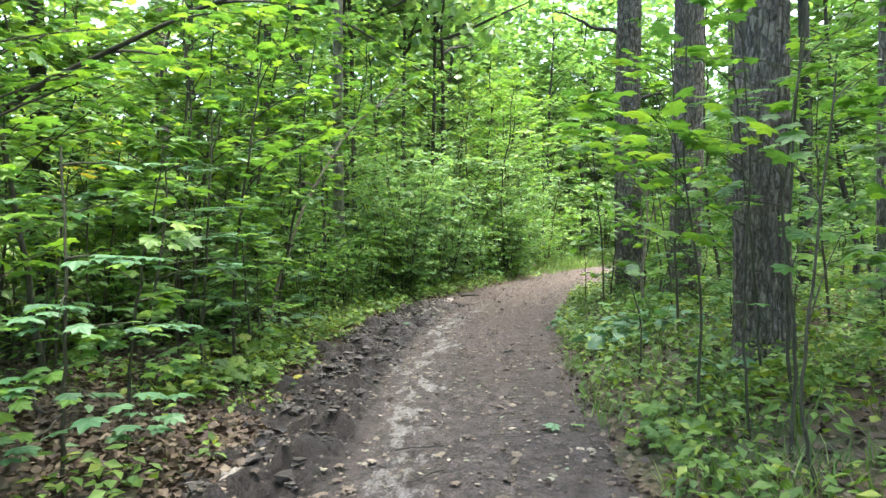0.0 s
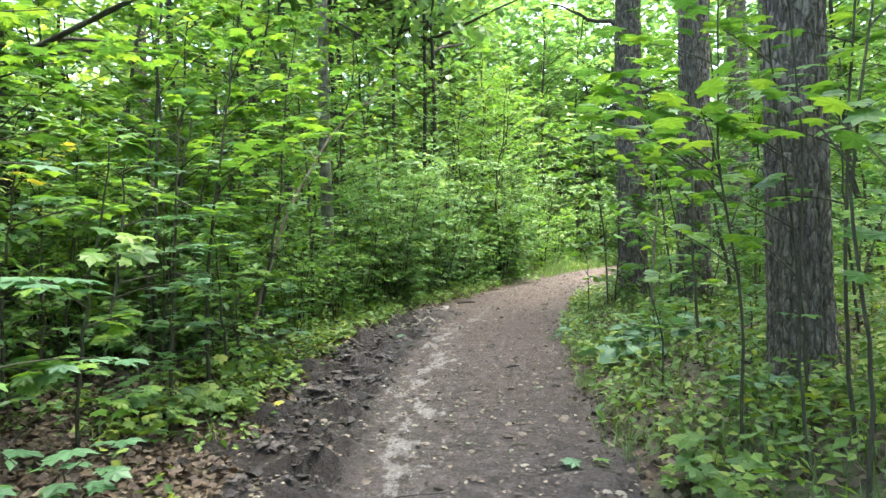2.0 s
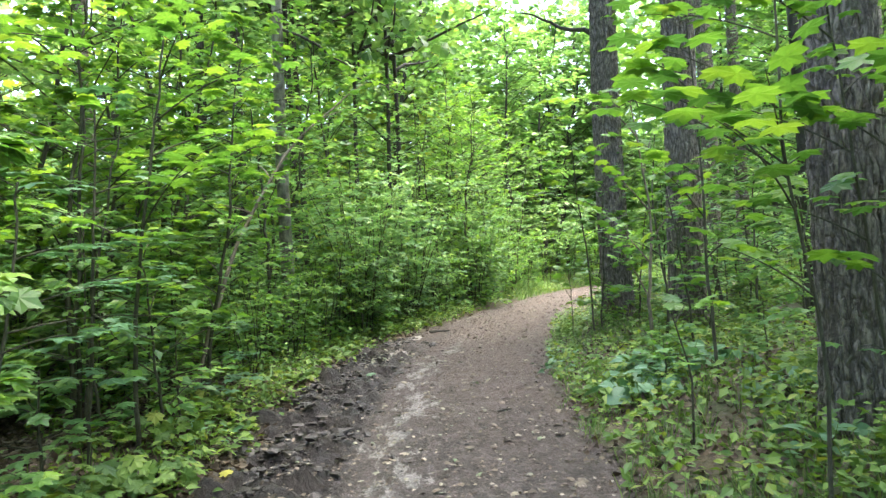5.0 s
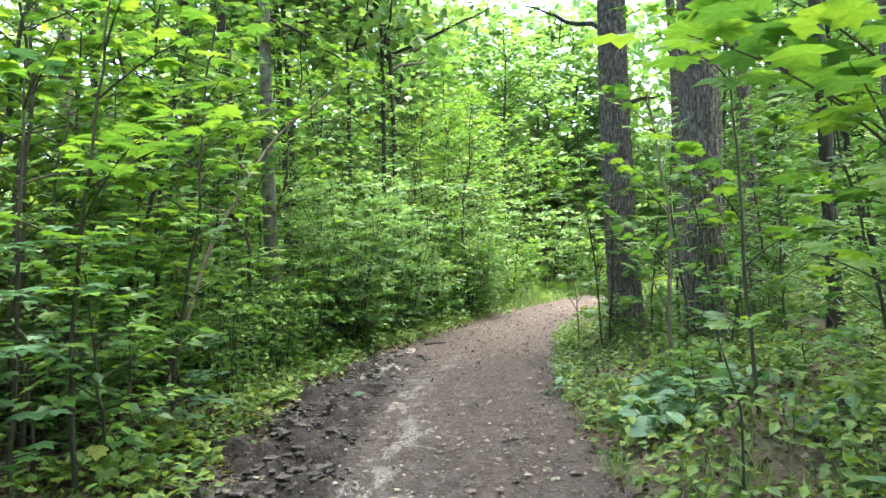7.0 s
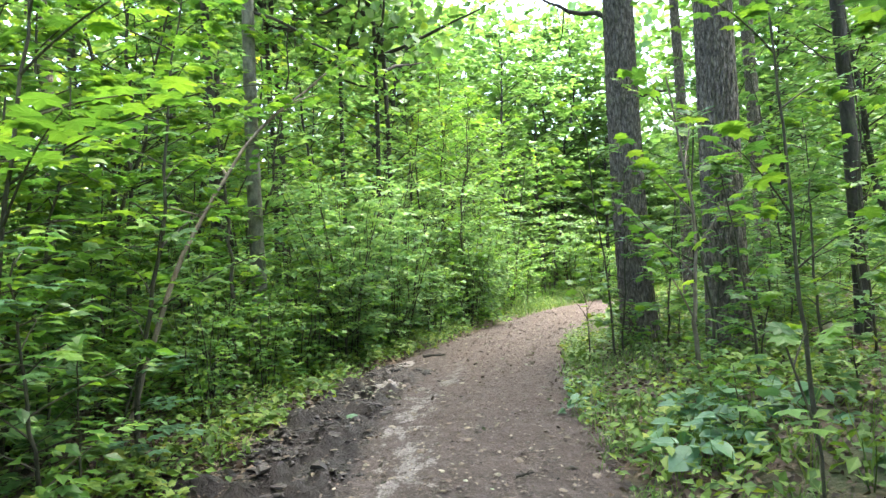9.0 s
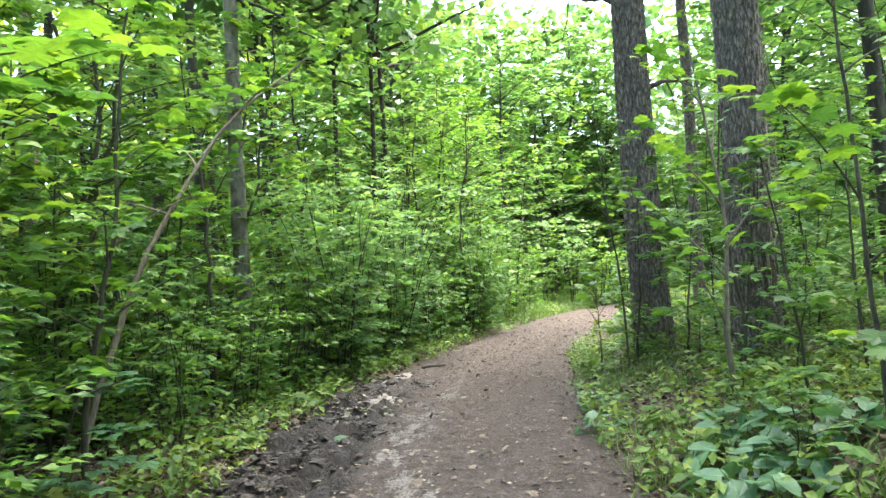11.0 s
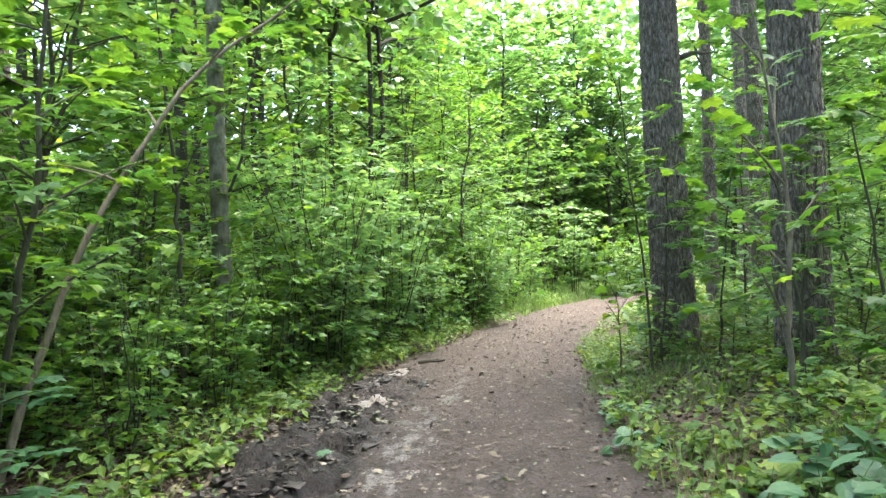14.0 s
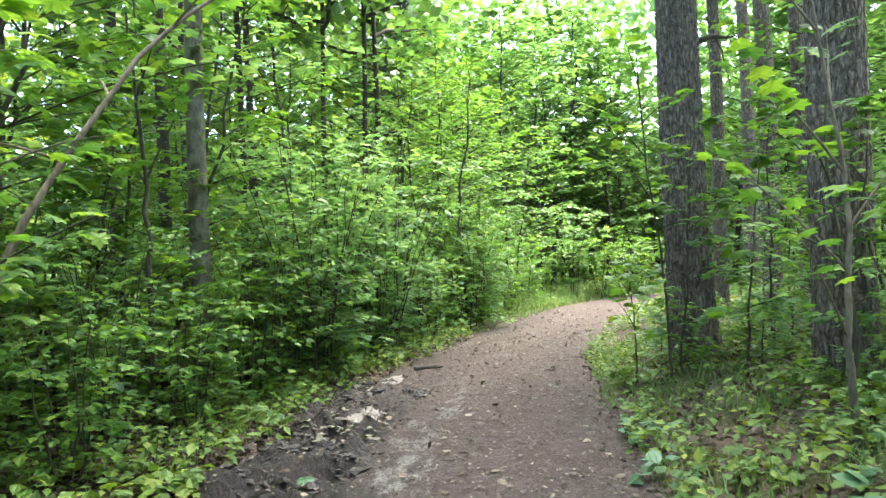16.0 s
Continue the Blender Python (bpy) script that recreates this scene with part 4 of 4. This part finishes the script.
near_sapling(26, [(-2.2, 9.2, 0), (-2.15, 9.2, 0.5), (-2.0, 9.15, 0.95)], 0.01, [(0.6, (-1.75, 9.05, 0.7), 6), (0.9, (-1.8, 9.4, 0.95), 6), (0.7, (-2.4, 9.0, 0.85), 5), (0.4, (-1.7, 9.3, 0.42), 5), (0.35, (-1.95, 8.9, 0.4), 5)], "low maple sapling with bluish green leaves at the path edge", DOCK_LEAVES)
near_sapling(27, [(-2.6, 10.2, 0), (-2.35, 10.4, 1.0), (-2.14, 10.6, 1.69), (-1.97, 10.8, 2.23), (-1.55, 11.1, 3.06), (-1.17, 11.4, 3.55), (-0.8, 11.7, 3.9)], 0.03, [(0.75, (-1.0, 11.0, 3.5), 9), (0.85, (-0.7, 11.9, 3.8), 9), (0.6, (-2.0, 11.5, 3.0), 8), (0.95, (-0.4, 11.8, 4.2), 9), (0.5, (-2.5, 10.6, 2.4), 6)], "leaning young tree with a pale bent stem", bark=BARK_PALE)
near_sapling(28, [(-2.26, 13.32, 0), (-2.27, 13.32, 1.4), (-2.3, 13.3, 2.7), (-2.45, 13.3, 4.2)], 0.035, [(0.62, (-1.7, 13.2, 3.5), 8), (0.6, (-2.9, 13.4, 3.4), 8), (0.8, (-2.0, 13.0, 4.0), 8), (0.35, (-1.9, 13.1, 1.7), 6)], "straight slender young tree with smooth olive bark")
near_sapling(30, [(-2.2, 7.6, 0), (-2.15, 7.5, 1.2), (-1.95, 7.4, 2.3), (-1.8, 7.4, 3.4)], 0.018, [(0.62, (-0.95, 7.2, 2.5), 11), (0.55, (-1.35, 6.7, 2.35), 10), (0.72, (-1.3, 7.9, 2.75), 10), (0.8, (-0.9, 6.8, 3.0), 9), (0.5, (-2.7, 7.0, 2.1), 8), (0.9, (-1.5, 7.0, 3.4), 9)], "young maple leaning its leafy sprays towards the path")
near_sapling(31, [(-2.6, 6.2, 0), (-2.5, 6.2, 0.7), (-2.4, 6.3, 1.5), (-2.4, 6.4, 2.2)], 0.014, [(0.6, (-1.55, 6.4, 1.5), 10), (0.5, (-1.75, 6.1, 1.2), 9), (0.75, (-2.0, 6.7, 1.75), 9), (0.55, (-1.45, 6.9, 1.2), 9), (0.4, (-1.9, 6.6, 0.85), 8), (0.8, (-2.9, 5.9, 1.8), 8), (0.95, (-2.0, 6.0, 2.1), 8)], "maple sapling with broad bluish green leaves", DOCK_LEAVES + MAPLE_LEAVES[:1])
near_sapling(32, [(-3.1, 8.6, 0), (-3.0, 8.6, 1.0), (-2.9, 8.7, 2.0), (-2.7, 8.7, 3.0)], 0.018, [(0.5, (-2.1, 8.4, 1.6), 9), (0.4, (-2.4, 8.2, 1.2), 8), (0.65, (-2.0, 8.9, 2.1), 9), (0.8, (-2.2, 8.2, 2.6), 9), (0.9, (-3.3, 8.6, 2.9), 8)], "maple sapling with broad bluish green leaves", DOCK_LEAVES + MAPLE_LEAVES)
near_sapling(33, [(-4.7, 6.0, 0), (-4.5, 6.05, 1.8), (-3.75, 6.1, 2.62), (-3.1, 6.1, 3.0), (-2.0, 6.1, 3.5), (-1.5, 6.1, 3.65)], 0.04, [(0.55, (-1.9, 6.0, 2.95), 12), (0.7, (-1.4, 5.5, 3.25), 11), (0.5, (-2.6, 5.5, 2.7), 10), (0.85, (-1.1, 6.5, 3.6), 10), (0.65, (-2.4, 6.9, 3.2), 9), (0.95, (-1.3, 5.9, 3.8), 8)], "leaning maple with a long dark bough over the verge", bark=BARK_DARK)
near_sapling(29, [(-3.6, 6.6, 0), (-3.55, 6.6, 1.4), (-3.45, 6.7, 2.4)], 0.014, [(0.8, (-3.1, 6.3, 2.1), 6), (0.95, (-3.2, 6.9, 2.4), 6)], "thin sapling with yellowing leaves", GOLD_LEAVES)

# the drooping dark bough of the pale slim tree
bough = thing("hanging_branch", "long thin dark branch drooping over the path", "branch", at=(-2.26, 15.2, 6.2))
brng = np.random.default_rng(5)
g, lf = Geo(), Geo()
line = wander(brng, (0, 0, 0), (2.3, -1.1, -1.6), 14, 0.04)
tube(g, line, np.linspace(0.03, 0.006, 14), 6)
part("stem", g, BARK_DARK, bough, smooth=True)
k = 120
s0 = brng.uniform(0.1, 1, k)
pos = np.stack([np.interp(s0, np.linspace(0, 1, 14), line[:, c]) for c in range(3)], -1) + brng.normal(0, 0.16, (k, 3)) * (1, 1, 0.5)
leaves(lf, pos, brng.normal(0, 1, (k, 3)) + (0.6, 0, -0.2), brng.normal(0, 0.3, (k, 3)) + (0, 0, 1), 0.12, MAPLE)
part("foliage", lf, LEAF_MAPLE, bough)


# ------------------------------------------------------------------ herbs, grass, fallen leaves, clods
def herb(seed, count, radius, height, size, mat, shape, label, category="herb"):
    r = np.random.default_rng(seed)
    ob = thing("herb_plant", label, category, "low plants along the verges")
    stems, lf = Geo(), Geo()
    for k in range(6):
        az, far = r.uniform(0, 6.28), radius * r.uniform(0.2, 0.8)
        tip = np.array([far * np.cos(az), far * np.sin(az), height * r.uniform(0.6, 1)])
        tube(stems, wander(r, (0, 0, -0.03), tip, 4, 0.01), (0.004, 0.004, 0.003, 0.002), 3)
    a, q = r.uniform(0, 6.28, count), np.sqrt(r.uniform(0.02, 1, count))
    pos = np.stack([radius * q * np.cos(a), radius * q * np.sin(a), height * (0.35 + 0.65 * r.uniform(0, 1, count)) * (1.1 - 0.5 * q)], -1)
    way = np.stack([np.cos(a), np.sin(a), 0 * a - 0.15], -1) + r.normal(0, 0.5, (count, 3))
    leaves(lf, pos, way, r.normal(0, 0.3, (count, 3)) + (0, 0, 1), size * r.uniform(0.6, 1.25, count), shape)
    part("stem", stems, LEAF_HERB, ob)
    part("foliage", lf, mat, ob)
    return away(ob)


HERBS = [herb(400 + k, n, rad, h, z, LEAF_HERB, sh, "low bright green herb growing on the verge") for k, (n, rad, h, z, sh) in enumerate([(46, 0.28, 0.30, 0.085, OVAL), (60, 0.32, 0.22, 0.07, OVAL), (34, 0.22, 0.42, 0.095, OVAL), (30, 0.25, 0.26, 0.11, MAPLE)])]
DOCKS = [herb(420, 26, 0.34, 0.34, 0.17, LEAF_DOCK, BROAD, "broad-leaved plant with large dull bluish green leaves"), herb(421, 20, 0.28, 0.40, 0.15, LEAF_DOCK, BROAD, "broad-leaved plant with large dull bluish green leaves")]
for x, y, s in ((2.2, 8.4, 1.1), (2.5, 8.6, 1.0), (2.44, 9.2, 1.1), (2.9, 9.1, 1.15), (3.3, 9.0, 1.0), (2.75, 9.6, 0.9), (-1.75, 8.1, 0.7), (3.3, 7.6, 0.9), (1.95, 10.9, 0.7), (2.25, 12.1, 0.7), (2.6, 6.1, 0.8)):
    plant(DOCKS[int(10 * y) % 2], x, y, 3.1 * x, s)
scatter(140, (1.2, 6.5, 3, 18), HERBS, lambda x, y, o, h: h + 0.15 < o < h + 3.5, 0.26, (0.7, 1.25))
scatter(96, (-3.6, 2, 5.8, 24), HERBS, lambda x, y, o, h: -h - 0.95 < o < -h - 0.15, 0.24, (0.75, 1.35))
scatter(40, (-6, -1.5, 3, 16), HERBS, lambda x, y, o, h: -h - 3.5 < o < -h - 0.9, 0.4, (0.6, 1.0))


def strewn(seed, count, box, keep):
    """Random places of the plan where keep holds."""
    r = np.random.default_rng(seed)
    x, y = r.uniform(box[0], box[1], count), r.uniform(box[2], box[3], count)
    off, half = beside(x, y)
    ok = keep(x, y, off, half)
    return x[ok], y[ok], r


def carpet(name, label, category, seed, count, box, keep, mat, shape, size, low, high, tilt):
    x, y, r = strewn(seed, count, box, keep)
    n = len(x)
    pos = np.stack([x, y, ground_z(x, y) + r.uniform(low, high, n)], -1)
    way = r.normal(0, 1, (n, 3)) * (1, 1, 0.2) + (0, 0, -0.1)
    if shape is BLADE:
        way = r.normal(0, 0.4, (n, 3)) + (0, 0, 1)
    up = r.normal(0, tilt, (n, 3)) + (0, 0, 1)
    ob = new(name, leaves(Geo(), pos, way, up, size * r.uniform(0.6, 1.3, n), shape).mesh(name, mat))
    return tagged(ob, label, category, kind="stuff")


right_bank = lambda x, y, o, h: (o > h - 0.05 + 0.25 * rough(2 * x, 2 * y)) & (rough(1.6 * x, 1.6 * y + 4) > np.where(y < 5.2, 0.1, -0.06))
carpet("ground_cover", "dense low green herbs covering the bank", "ground cover", 1, 66000, (1, 9, -7, 22), right_bank, LEAF_HERB, OVAL, 0.09, 0.02, 0.32, 0.4)
carpet("far_ground_cover", "low green growth on the forest floor", "ground cover", 2, 42000, (2, 34, 3, 46), lambda x, y, o, h: (o > h + 0.3) & ((x > 8) | (y > 20)), LEAF_HERB, PLAIN, 0.16, 0.03, 0.40, 0.4)
carpet("distant_cover", "low green growth on the far forest floor", "ground cover", 10, 26000, (-60, 70, -30, 84), lambda x, y, o, h: (np.abs(o) > h + 1) & ((x - 4) ** 2 + (y - 18) ** 2 > 26 ** 2) & ((x - 4) ** 2 + (y - 18) ** 2 < 66 ** 2), LEAF_HERB, PLAIN, 0.55, 0.0, 0.7, 0.4)
carpet("shade_cover", "low green growth on the shaded forest floor", "ground cover", 9, 26000, (-26, 2, 3, 46), lambda x, y, o, h: (o < -h - 3.0), LEAF_HERB, PLAIN, 0.17, 0.03, 0.45, 0.4)
carpet("verge_cover", "bright green low herbs along the verge", "ground cover", 3, 120000, (-4, 9, -7, 34), lambda x, y, o, h: ((y > 7.5) | (rough(2.3 * x, 2.3 * y + 5) > 0.12)) & (o < -h + 0.02 + 0.25 * rough(2 * x, 2 * y)) & (o > -h - 0.8 + 0.5 * rough(1.7 * x, 1.7 * y)) & (rough(3.1 * x, 3.1 * y + 2) > -0.12), LEAF_HERB, OVAL, 0.095, 0.01, 0.28, 0.4)
carpet("undergrowth", "scattered low green seedlings on the leaf litter", "ground cover", 4, 24000, (-14, 6, -7, 36), lambda x, y, o, h: (o < -h - 0.6) & (rough(1.1 * x, 1.1 * y + 9) > 0.0), LEAF_DARK, OVAL, 0.085, 0.03, 0.4, 0.35)
carpet("grass", "long green grass blades at the path edge", "grass", 5, 30000, (1, 5, 0, 20), lambda x, y, o, h: (o > h - 0.1 + 0.2 * rough(3 * x, 3 * y)) & (o < h + 1.3) & (rough(2.2 * x + 3, 2.2 * y) > 0.0), LEAF_GRASS, BLADE, 0.2, -0.02, 0.0, 0.3)
carpet("clearing_grass", "sunlit yellow-green grass in a clearing", "grass", 6, 34000, (4, 24, 27, 54), lambda x, y, o, h: (o < -h + 0.1) & (o > -h - 9), LEAF_GRASS, BLADE, 0.5, -0.02, 0.0, 0.3)
carpet("leaf_litter", "brown fallen leaves on the forest floor", "fallen leaves", 7, 60000, (-9, 3, -7, 22), lambda x, y, o, h: (o < -h + 0.15), LEAF_DEAD, PLAIN, 0.064, 0.005, 0.05, 0.6)
carpet("verge_litter", "brown fallen leaves thick along the verge", "fallen leaves", 14, 34000, (-4.5, -0.9, 1.5, 14), lambda x, y, o, h: (o < -h + 0.1), LEAF_DEAD, PLAIN, 0.07, 0.005, 0.045, 0.55)
carpet("bank_litter", "brown fallen leaves between the herbs", "fallen leaves", 8, 30000, (1, 7, -7, 18), lambda x, y, o, h: o > h - 0.25, LEAF_DEAD, PLAIN, 0.062, 0.005, 0.05, 0.6)


def path_z(x, y):
    off, half = beside(x, y)
    return np.maximum(ground_z(x, y), trodden_z(x, y, off, half, np.interp(y, SMOOTH_Y, RUN)))


def on_path(name, label, seed, count, box, keep, mat, shape, size):
    x, y, r = strewn(seed, count, box, keep)
    n = len(x)
    pos = np.stack([x, y, path_z(x, y) + r.uniform(0.008, 0.022, n)], -1)
    ob = new(name, leaves(Geo(), pos, r.normal(0, 1, (n, 3)) * (1, 1, 0.15), r.normal(0, 0.28, (n, 3)) + (0, 0, 1), size * r.uniform(0.5, 1.3, n), shape).mesh(name, mat))
    return tagged(ob, label, "fallen leaves", kind="stuff")


on_path("fallen_leaves", "pale and brown fallen leaves scattered on the path", 11, 6000, (-2, 9, -6, 30), lambda x, y, o, h: np.abs(o) < h, LEAF_PATH, MAPLE, 0.07)
on_path("leaf_crumbs", "small broken bits of leaf on the path", 12, 32000, (-2, 6, -4, 22), lambda x, y, o, h: np.abs(o) < h + 0.1, LEAF_PATH, PLAIN, 0.032)
on_path("pale_scraps", "pale dry leaf scraps dotted over the path", 15, 2200, (-2, 7, 2, 26), lambda x, y, o, h: (np.abs(o) < h) & (rough(1.3 * x, 1.3 * y + 3) > -0.15), LEAF_PALE, MAPLE, 0.046)
on_path("bleached_leaves", "pale bleached leaves heaped at the path edge", 13, 1300, (-1.3, 0.5, 12.0, 16.4), lambda x, y, o, h: ((x + 0.45) / 0.6) ** 2 + ((y - 13.1) / 0.75) ** 2 + ((x - y * 0.33 + 4.8) / 2.0) ** 2 < 1.0 + 0.5 * rough(3 * x, 3 * y), LEAF_PALE, MAPLE, 0.058)

# wet clods along the churned left rut
ICO = bmesh.new()
bmesh.ops.create_icosphere(ICO, subdivisions=1, radius=1.0)
ICO_V, ICO_F = np.array([v.co for v in ICO.verts]), np.array([[v.index for v in f.verts] for f in ICO.faces])
ICO.free()


def lumps(name, label, category, seed, places, sizes, mat, flat=0.6):
    r = np.random.default_rng(seed)
    g = Geo()
    for (x, y, z), size in zip(places, sizes):
        v = ICO_V * (1 + r.normal(0, 0.33, (len(ICO_V), 1))) * size * r.uniform(0.7, 1.3, 3) * (1, 1, flat)
        g.add(v + (x, y, z), ICO_F)
    return tagged(new(name, g.mesh(name, mat)), label, category, kind="stuff")


x, y, r = strewn(21, 20000, (-2.4, 0.8, -2, 16), lambda x, y, o, h: (o < -0.42 - 0.035 * y + 0.35 * rough(2.5 * x, 2.5 * y)) & (o > -h - 0.1) & (rough(3.7 * x + 2, 3.7 * y) > -0.12))
lumps("mud_clods", "dark wet clods of churned mud", "mud", 22, np.stack([x, y, path_z(x, y) + 0.002], -1), np.minimum(0.011 + r.exponential(0.015, len(x)), 0.07), CLOD, 0.45)
x, y, r = strewn(23, 350, (-2, 6, 2, 24), lambda x, y, o, h: np.abs(o) < h)
lumps("crumbs_of_earth", "small crumbs of earth on the path", "mud", 24, np.stack([x, y, path_z(x, y) + 0.002], -1), 0.006 + r.exponential(0.006, len(x)), CLOD)


def clay_patch(seed, x, y, rx, ry, turn):
    """A low smeared slab of pale clay with a ragged outline."""
    r = np.random.default_rng(seed)
    k = 26
    a = np.linspace(0, 2 * np.pi, k, endpoint=False)
    rag = 1 + 0.22 * np.sin(3 * a + seed) + 0.15 * np.sin(7 * a + 2 * seed) + r.normal(0, 0.07, k)
    rings, z = [], []
    for f, hgt in ((1.0, -0.012), (0.85, 0.004), (0.5, 0.008)):
        rings.append(np.stack([f * rag * rx * np.cos(a), f * rag * ry * np.sin(a), hgt + r.normal(0, 0.002, k)], -1))
    v = np.concatenate([*rings, [(0, 0, 0.009)]])
    # the smear follows the lie of the trodden earth
    c, q = np.cos(np.radians(turn)), np.sin(np.radians(turn))
    lie = path_z(x + c * v[:, 0] - q * v[:, 1], y + q * v[:, 0] + c * v[:, 1])
    v[:, 2] += lie - float(path_z(np.array([x]), np.array([y]))[0]) + 0.004
    f = []
    for q in range(2):
        for j in range(k):
            j2 = (j + 1) % k
            f += [(q * k + j, q * k + j2, (q + 1) * k + j2), (q * k + j, (q + 1) * k + j2, (q + 1) * k + j)]
    f += [(2 * k + j, 2 * k + (j + 1) % k, 3 * k) for j in range(k)]
    ob = new("clay_patch", Geo().add(v, f).mesh("clay_patch", PALE, True))
    ob.matrix_basis = pose(x, y, float(path_z(np.array([x]), np.array([y]))[0]), 0, 0, turn)
    return tagged(ob, "smeared patch of pale wet clay on the path", "clay patch", "pale clay patches")


for k, (x, y, rx, ry, turn) in enumerate([(-1.42, 6.12, 0.13, 0.2, 20), (-1.12, 4.3, 0.10, 0.13, 0), (0.05, 15.95, 0.16, 0.42, -25), (-0.25, 14.9, 0.12, 0.3, -20), (-0.2, 13.6, 0.15, 0.3, -15)]):
    clay_patch(50 + k, x, y, rx, ry, turn)


# ------------------------------------------------------------------ sticks, brush and single leaves
def stick(seed, a, b, radius, label, mat=BARK_DARK, name="stick", category="stick", twigs=2):
    r = np.random.default_rng(seed)
    a, b = np.array(a, float), np.array(b, float)
    ob = thing(name, label, category, "fallen wood", a)
    part("stem", tube(Geo(), wander(r, (0, 0, 0), b - a, 8, 0.02 * np.linalg.norm(b - a)), np.linspace(radius, radius * 0.45, 8), 6), mat, ob, smooth=True)
    for k in range(twigs):
        s = (b - a) * r.uniform(0.3, 0.9)
        part("twig", tube(Geo(), wander(r, s, s + r.normal(0, 0.22, 3) * np.linalg.norm(b - a) * (1, 1, 0.4) + (0, 0, 0.03), 4, 0.01), np.linspace(radius * 0.45, radius * 0.15, 4), 4), mat, ob, smooth=True)
    return ob


stick(1, (0.42, 16.75, 0.03), (0.85, 16.85, 0.04), 0.03, "short dark rotten log lying at the path edge", name="log", category="log")
stick(2, (-0.15, 4.75, 0.02), (0.2, 4.85, 0.03), 0.006, "thin twig lying on the mud")
stick(3, (0.2, 4.4, 0.02), (-0.05, 4.1, 0.03), 0.006, "thin twig lying on the mud")
for k, (a, b, w) in enumerate([((0.2, 24.6, 0.1), (1.1, 25.1, 1.1), 0.045), ((1.2, 24.4, 0.05), (0.75, 24.9, 1.0), 0.04), ((-0.3, 24.9, 0.15), (1.5, 24.8, 0.55), 0.035), ((0.1, 25.2, 0.1), (1.0, 24.4, 0.7), 0.03), ((-0.8, 24.6, 0.2), (0.6, 25.3, 0.9), 0.03), ((0.4, 24.2, 0.1), (1.6, 25.2, 0.3), 0.04)]):
    stick(30 + k, a, b, w, "bare grey branch in a brush pile under the bushes", BARK_PALE if k < 2 else BARK_DARK, "dead_branch", "branch", 3)
srng = np.random.default_rng(77)
for k in range(26):
    x, y, az, long = srng.uniform(-5.5, -2.0), srng.uniform(4, 16), srng.uniform(0, 6.28), srng.uniform(0.5, 1.6)
    x2, y2 = x + long * np.cos(az), y + long * np.sin(az)
    if float(beside(np.array([x2]), np.array([y2]))[0][0]) > -1.9:
        continue
    stick(60 + k, (x, y, gz(x, y) + 0.02), (x2, y2, gz(x2, y2) + srng.uniform(0.03, 0.3)), srng.uniform(0.007, 0.02), "fallen dead stick on the leaf litter", BARK_PALE if k % 3 == 0 else BARK_DARK, "dead_branch", "branch", 2)
for k, (x, y, az, long) in enumerate([(5.2, 7.0, 0.4, 1.8), (5.6, 7.6, 0.2, 2.0), (4.8, 8.2, 0.0, 1.6), (6.0, 6.6, 0.7, 1.5), (4.0, 9.9, 0.1, 1.2), (4.6, 10.6, -0.3, 1.4)]):
    x2, y2 = x + long * np.cos(az), y + long * np.sin(az)
    stick(90 + k, (x, y, gz(x, y) + 0.03), (x2, y2, gz(x2, y2) + 0.15), 0.02, "fallen bare branch on the bank", BARK_PALE, "dead_branch", "branch", 3)

for k, (x, y, turn, mesh, label) in enumerate([(-1.34, 7.1, 40, GOLD_LEAVES[0], "fallen yellow leaf on the dark mud"), (-1.22, 6.98, 150, GOLD_LEAVES[0], "fallen yellow leaf on the dark mud"), (-1.4, 7.0, 260, GOLD_LEAVES[0], "fallen yellow leaf on the dark mud"), (1.06, 5.32, 70, DOCK_LEAVES[0], "fallen green leaf on the trodden soil"), (1.2, 5.4, 200, MAPLE_LEAVES[0], "fallen green leaf on the trodden soil"), (-0.5, 11.2, 30, DOCK_LEAVES[0], "fallen green leaf on the trodden soil")]):
    ob = new("fallen_leaf", mesh)
    ob.matrix_basis = pose(x, y, float(path_z(np.array([x]), np.array([y]))[0]) + 0.035, 8, -6, turn)
    tagged(ob, label, "leaf", "single leaves on the path")
stick(99, (0.88, 8.75, 0.02), (1.02, 8.8, 0.03), 0.012, "small dark clump of debris on the path", twigs=3)
